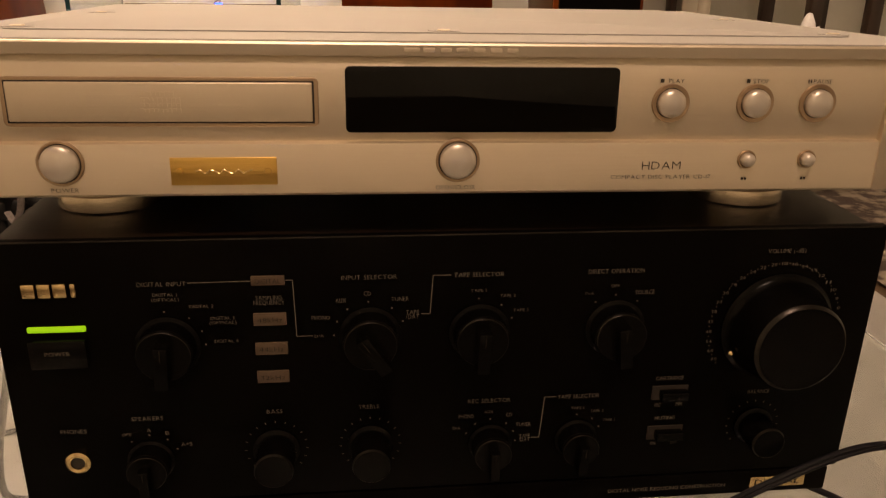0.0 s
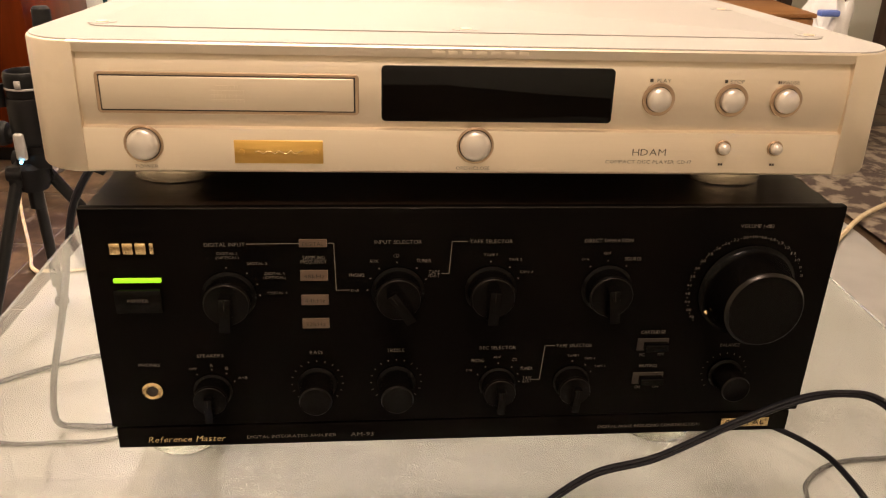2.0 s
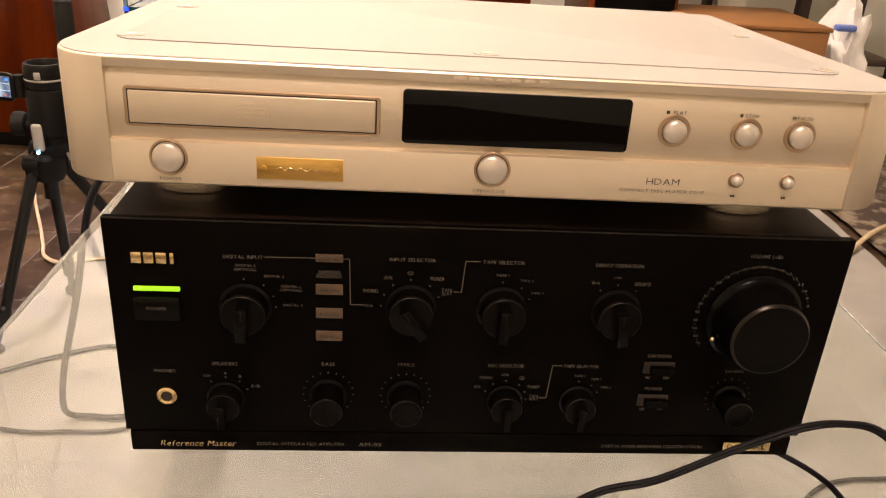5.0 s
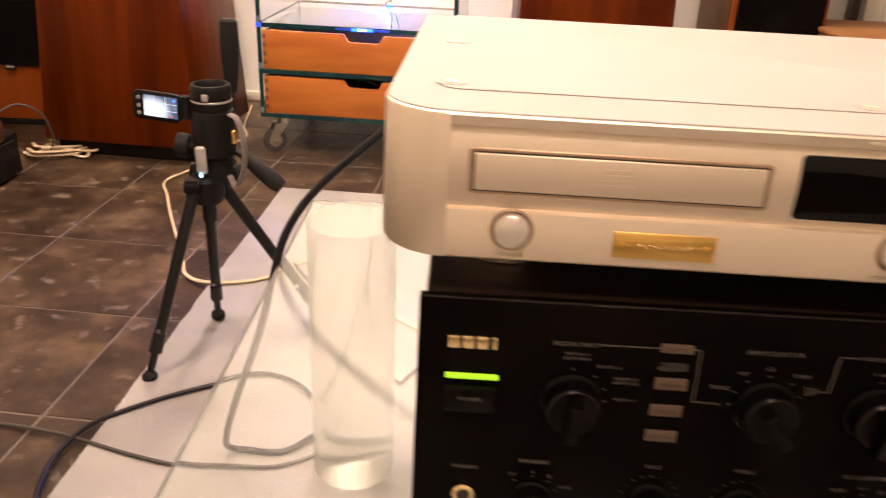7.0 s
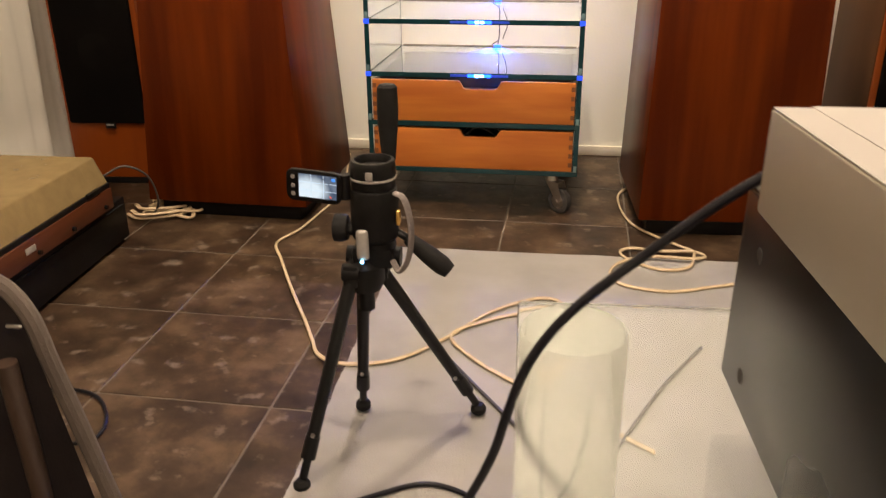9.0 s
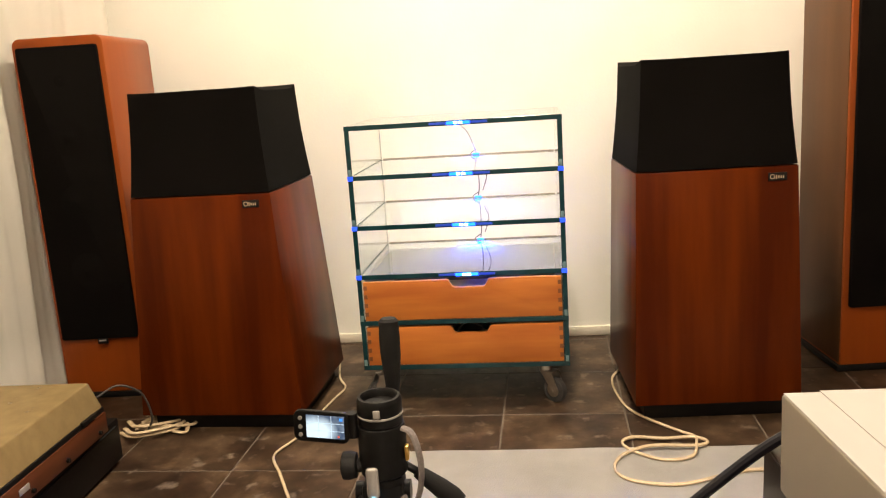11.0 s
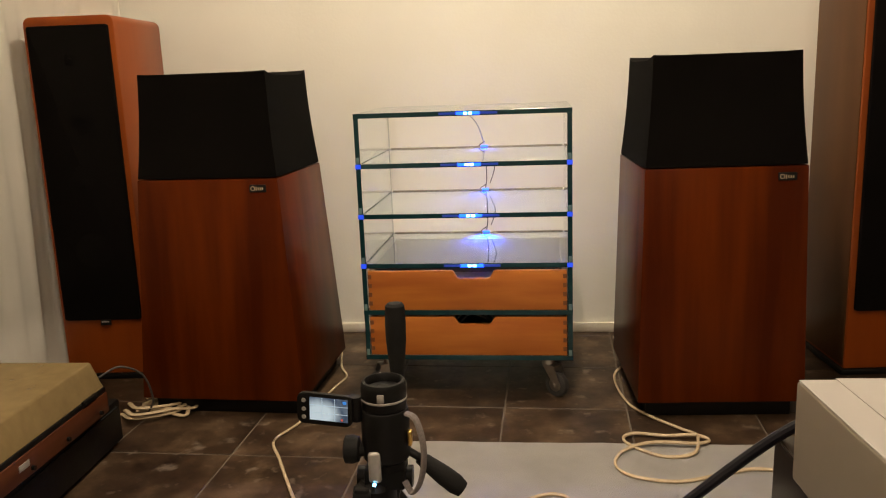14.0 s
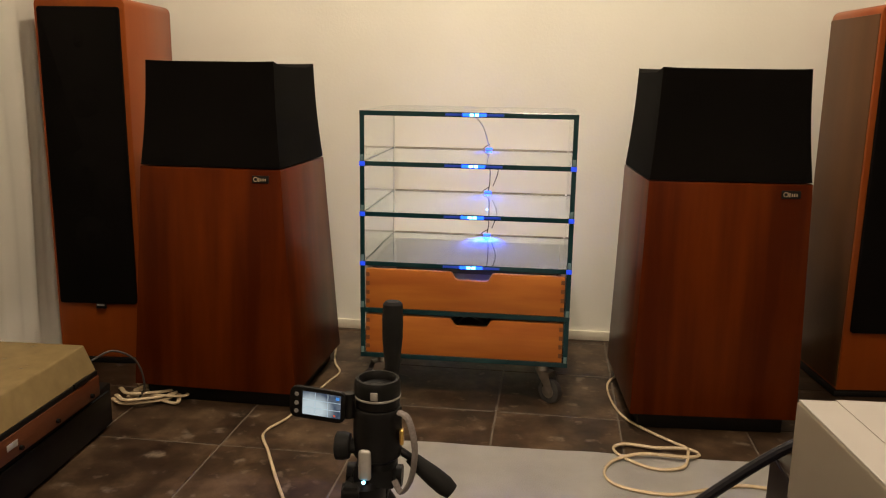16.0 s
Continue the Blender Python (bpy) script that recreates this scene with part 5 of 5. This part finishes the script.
# ---- chair back by the path ----
def sling_chair():
    ob = thing("sling_chair", "dark brown leather sling chair back with felt piping", "chair")
    bm = bmesh.new()
    n, k = 12, 14
    grid = []
    for i in range(n + 1):
        row = []
        for j in range(k + 1):
            u, v = i / n, j / k
            x = -1.30 + (0.465 - 0.07 * v) * u
            z = 0.10 + 0.335 * v + 0.02 * math.sin(u * math.pi)
            y = 0.515 - 0.02 * (1 - v) - 0.03 * math.sin(u * math.pi)
            row.append(bm.verts.new((x, y, z)))
        grid.append(row)
    for i in range(n):
        for j in range(k):
            bm.faces.new((grid[i][j], grid[i + 1][j], grid[i + 1][j + 1], grid[i][j + 1]))
    bmesh.ops.solidify(bm, geom=bm.faces[:], thickness=0.012)
    part("leather_back", bm, LEATHER, ob, "dark leather sling", angle=60)
    part("piping", tube([(-0.822, 0.502, 0.135), (-0.838, 0.505, 0.195), (-0.856, 0.508, 0.270), (-0.876, 0.512, 0.345), (-0.893, 0.516, 0.405), (-0.925, 0.520, 0.437), (-0.985, 0.520, 0.447), (-1.10, 0.518, 0.452), (-1.29, 0.515, 0.44)], 0.0095, 10, 8), FELT, ob, "worn felt piping")
    part("staple", rbox(-0.898, 0.498, 0.398, 0.016, 0.004, 0.003, 0.001), STEEL, ob)
    for x, y in ((-0.80, 0.20), (-1.28, 0.20), (-0.90, 0.49), (-1.28, 0.49)):
        part("leg", rod((x, y, 0.0), (x - 0.01, y, 0.36 if y > 0.4 else 0.16), 0.011), DARKWOOD, ob)
    part("seat_bar", rod((-0.80, 0.20, 0.13), (-1.28, 0.20, 0.13), 0.010), DARKWOOD, ob)


sling_chair()


# ---- right-hand corner ----
crate = thing("wooden_box", "brown wooden box standing beside the door frame", "box")
part("box_body", rbox(0.985, 2.06, 0.204, 0.40, 0.36, 0.408, 0.004), OAK, crate)
part("box_lid", rbox(0.985, 2.06, 0.415, 0.41, 0.37, 0.012, 0.002), OAK, crate)


def carrier_bag():
    ob = thing("plastic_bag", "crumpled white plastic carrier bag with blue print", "bag")
    bm = bmesh.new()
    bmesh.ops.create_icosphere(bm, subdivisions=4, radius=1)
    for v in bm.verts:
        d = v.co.normalized()
        r = 1 + 0.32 * noise.noise(d * 2.1) + 0.16 * noise.noise(d * 5.3) + 0.06 * noise.noise(d * 12)
        v.co = Vector((d.x * 0.082 * r, d.y * 0.10 * r, max(-0.235, d.z * 0.25 * r)))
    part("bag_body", bm, PLASTIC_BAG, ob, angle=40)
    ob.location = (1.295, 2.03, 0.236)
    part("bag_print", rbox(-0.035, -0.085, 0.178, 0.06, 0.030, 0.018, 0.006), PRINT_BLUE, ob, "blue printed band")
    return ob


carrier_bag()
rack = thing("dark_rack", "dark wooden open rack against the wall", "shelf")
for lx, ly in ((1.54, 2.45), (1.76, 2.45), (1.54, 2.80), (1.76, 2.80)):
    part("upright", rbox(lx, ly, 0.55, 0.045, 0.045, 1.10, 0.003), DARKWOOD, rack)
for z in (0.22, 0.55, 0.93):
    part("shelf", rbox(1.65, 2.625, z, 0.175, 0.36, 0.025, 0.003), DARKWOOD, rack)
kilim = thing("patterned_rug", "patterned beige and brown wool rug on the floor", "rug")


def kilim_mesh():
    bm = bmesh.new()
    nx, ny = 26, 34
    g = [[bm.verts.new((1.10 + 0.9 * i / nx, 0.95 + 1.2 * j / ny, 0.012 + 0.010 * abs(noise.noise((i * 0.35, j * 0.35, 5))))) for j in range(ny + 1)] for i in range(nx + 1)]
    for i in range(nx):
        for j in range(ny):
            bm.faces.new((g[i][j], g[i + 1][j], g[i + 1][j + 1], g[i][j + 1]))
    bmesh.ops.solidify(bm, geom=bm.faces[:], thickness=0.007)
    part("weave", bm, KILIM, kilim)


kilim_mesh()


# ---- cables ----
def lead(name, label, points, r, mat, group="", flat=1.0):
    bm = tube(points, r, 10, 8, flat)
    ob = part(name, bm, mat)
    return tagged(ob, label, "cable", group)


lead("power_cable", "thick black power cable hanging from the disc player to the rug", [(-0.120, 0.345, 0.625), (-0.140, 0.385, 0.628), (-0.180, 0.412, 0.613), (-0.217, 0.420, 0.595), (-0.283, 0.421, 0.541), (-0.349, 0.421, 0.479), (-0.383, 0.421, 0.428), (-0.401, 0.426, 0.370), (-0.412, 0.432, 0.325), (-0.433, 0.450, 0.262), (-0.475, 0.490, 0.152), (-0.505, 0.535, 0.065), (-0.513, 0.566, 0.022), (-0.490, 0.574, 0.0125), (-0.438, 0.575, 0.0125), (-0.397, 0.620, 0.0125), (-0.33, 0.69, 0.0125)], 0.0044, CABLE)
lead("power_cable", "black cable curling over the rug onto the tiles", [(-0.352, 0.615, 0.0115), (-0.400, 0.672, 0.0115), (-0.424, 0.712, 0.0115), (-0.464, 0.752, 0.0115), (-0.522, 0.767, 0.0115), (-0.588, 0.736, 0.0115), (-0.663, 0.687, 0.0115), (-0.733, 0.621, 0.0115), (-0.752, 0.555, 0.0110), (-0.746, 0.487, 0.0115), (-0.71, 0.38, 0.0115)], 0.0038, CABLE)
lead("grey_cable", "thin dark grey cable trailing onto the tiles", [(-1.02, 0.625, 0.0045), (-0.937, 0.617, 0.0045), (-0.849, 0.612, 0.005), (-0.753, 0.589, 0.009), (-0.658, 0.558, 0.011), (-0.572, 0.539, 0.011), (-0.510, 0.540, 0.011), (-0.440, 0.545, 0.011), (-0.380, 0.585, 0.011), (-0.32, 0.66, 0.011)], 0.0028, GREYCABLE)
lead("grey_cable", "thin dark cable loop on the tiles by the chair", [(-1.32, 0.935, 0.0045), (-1.20, 0.972, 0.0045), (-1.124, 0.962, 0.0045), (-1.072, 0.905, 0.0045), (-1.058, 0.850, 0.0045), (-1.085, 0.825, 0.0045), (-1.16, 0.82, 0.0045)], 0.0032, CABLE)
lead("grey_cable", "grey cable crossing the rug under the glass", [(-0.552, 1.179, 0.012), (-0.480, 1.062, 0.011), (-0.409, 0.950, 0.011), (-0.350, 0.855, 0.011), (-0.296, 0.768, 0.011), (-0.275, 0.790, 0.011), (-0.208, 0.922, 0.011), (-0.14, 1.05, 0.011), (-0.05, 1.19, 0.011)], 0.0032, GREYCABLE)
for shift in (0.0, 0.0055):
    lead("speaker_cable", "cream twin speaker cable looping over the rug edge", [(-0.790, 1.180 + shift, 0.0045), (-0.765, 1.125 + shift, 0.005), (-0.711, 1.087 + shift, 0.0105), (-0.616, 1.108 + shift, 0.011), (-0.530, 1.196 + shift, 0.011), (-0.447, 1.315 + shift, 0.011), (-0.348, 1.385 + shift, 0.011), (-0.302, 1.363 + shift, 0.011), (-0.360, 1.325 + shift, 0.011), (-0.446, 1.280 + shift, 0.011), (-0.520, 1.205 + shift, 0.013), (-0.461, 1.111 + shift, 0.011), (-0.381, 1.037 + shift, 0.011), (-0.28, 0.945 + shift, 0.011), (-0.18, 0.86 + shift, 0.011)], 0.0026, CREAM, "cream twin cables")
    lead("speaker_cable", "cream twin speaker cable coiled on the rug by the loudspeaker", [(-0.080, 2.16 + shift, 0.004), (-0.112, 2.09 + shift, 0.004), (-0.118, 1.99 + shift, 0.004), (-0.103, 1.87 + shift, 0.004), (-0.060, 1.79 + shift, 0.004), (0.000, 1.715 + shift, 0.004), (0.024, 1.685 + shift, 0.006), (0.020, 1.640 + shift, 0.0155), (-0.005, 1.570 + shift, 0.0115), (-0.070, 1.555 + shift, 0.0105), (-0.130, 1.600 + shift, 0.0105), (-0.152, 1.650 + shift, 0.0105), (-0.120, 1.685 + shift, 0.0075), (-0.050, 1.672 + shift, 0.0075), (0.020, 1.668 + shift, 0.0105), (0.046, 1.640 + shift, 0.0105), (0.010, 1.612 + shift, 0.0155), (-0.090, 1.618 + shift, 0.0155), (-0.160, 1.585 + shift, 0.0115), (-0.188, 1.520 + shift, 0.0105), (-0.160, 1.465 + shift, 0.0105), (-0.065, 1.440 + shift, 0.0105), (0.040, 1.475 + shift, 0.0105), (0.125, 1.495 + shift, 0.0105), (0.26, 1.45 + shift, 0.0105)], 0.0028, CREAM, "cream twin cables")
    lead("speaker_cable", "cream twin speaker cable beside the tapered loudspeaker", [(-0.975, 2.45 + shift, 0.004), (-0.935, 2.20 + shift, 0.004), (-0.900, 2.10 + shift, 0.004), (-0.915, 2.02 + shift, 0.004), (-0.940, 1.90 + shift, 0.004), (-0.965, 1.76 + shift, 0.004), (-1.00, 1.66 + shift, 0.004), (-0.960, 1.56 + shift, 0.004), (-0.900, 1.42 + shift, 0.004), (-0.830, 1.27 + shift, 0.004), (-0.790, 1.18 + shift, 0.004)], 0.0026, CREAM, "cream twin cables")
rng = random.Random(12)
for k in range(5):
    x, y = -1.37 + rng.uniform(-0.03, 0.03), 1.80 + rng.uniform(-0.04, 0.06)
    lead("speaker_cable", "tangle of cream cable behind the turntable", [(x - 0.06, y + 0.02, 0.006 + 0.004 * k), (x, y + rng.uniform(-0.05, 0.05), 0.010 + 0.006 * k), (x + 0.09, y + rng.uniform(-0.02, 0.06), 0.006 + 0.004 * k), (x + 0.04, y + 0.09, 0.02 + 0.006 * k), (x - 0.03, y + 0.06, 0.006 + 0.003 * k)], 0.0035, CREAM, "cream cable tangle", 1.8)
lead("grey_cable", "thin dark cable arching behind the turntable", [(-1.46, 1.72, 0.15), (-1.42, 1.76, 0.165), (-1.375, 1.79, 0.13), (-1.36, 1.80, 0.06), (-1.38, 1.81, 0.02)], 0.0028, GREYCABLE)
for shift in (0.0, 0.0030):
    lead("black_lead", "black twin lead crossing the glass before the amplifier", [(0.000, -0.100, 0.3926), (0.018, -0.062, 0.3926), (0.045, -0.038, 0.3950 + shift), (0.080, -0.030, 0.4150 + shift), (0.119, -0.030, 0.4265 + shift), (0.163, -0.030, 0.4500 + shift), (0.203, -0.030, 0.4680 + shift), (0.231, -0.030, 0.4725 + shift * 0.6), (0.256, -0.031, 0.4660 + shift), (0.285, -0.036, 0.4400 + shift), (0.330, -0.05, 0.3990 + shift), (0.38, -0.09, 0.3926)], 0.0016, CABLE, "black twin leads")
lead("black_lead", "black lead curling beside the amplifier on the glass", [(0.190, 0.070, 0.3926), (0.222, 0.055, 0.3926), (0.243, 0.036, 0.3926), (0.257, 0.015, 0.3926), (0.262, -0.005, 0.3926), (0.262, -0.047, 0.3926), (0.252, -0.12, 0.3926)], 0.0022, CABLE)
lead("grey_cable", "dark grey cable on the rug under the glass table", [(0.47, 0.30, 0.011), (0.506, 0.373, 0.011), (0.520, 0.406, 0.011), (0.561, 0.438, 0.011), (0.610, 0.452, 0.011), (0.681, 0.458, 0.011), (0.85, 0.50, 0.011)], 0.0032, GREYCABLE)
lead("speaker_cable", "cream cable lying beyond the table on the floor", [(0.86, 1.06, 0.013), (0.953, 1.167, 0.013), (1.02, 1.244, 0.013), (1.117, 1.329, 0.028), (1.25, 1.42, 0.030)], 0.006, CREAM)


# ---- floor tiles ----
def tiles():
    pitch_u, pitch_v, u0, v0 = 0.3185, 0.3105, -0.545, 0.905
    bm = prism(rounded(-0.1573, -0.1533, 0.1573, 0.1533, 0.003, 2), -0.008, 0.0, 0.0012, 1)
    me = bpy.data.meshes.new("floor_tile")
    bm.to_mesh(me)
    bm.free()
    me.materials.append(TILE)
    turn = pose(0, 0, 0, 0, 0, -3.5)
    rng = random.Random(5)
    for i in range(-5, 10):
        for j in range(-12, 8):
            c = turn @ Vector((u0 + (i + 0.5) * pitch_u, v0 + (j + 0.5) * pitch_v, 0))
            if -2.25 < c.x < 2.6 and -2.7 < c.y < 3.4:
                ob = new("floor_tile", me)
                ob.parent = floor
                ob.matrix_world = Matrix.Translation((c.x, c.y, rng.uniform(-0.0006, 0.0))) @ turn


tiles()
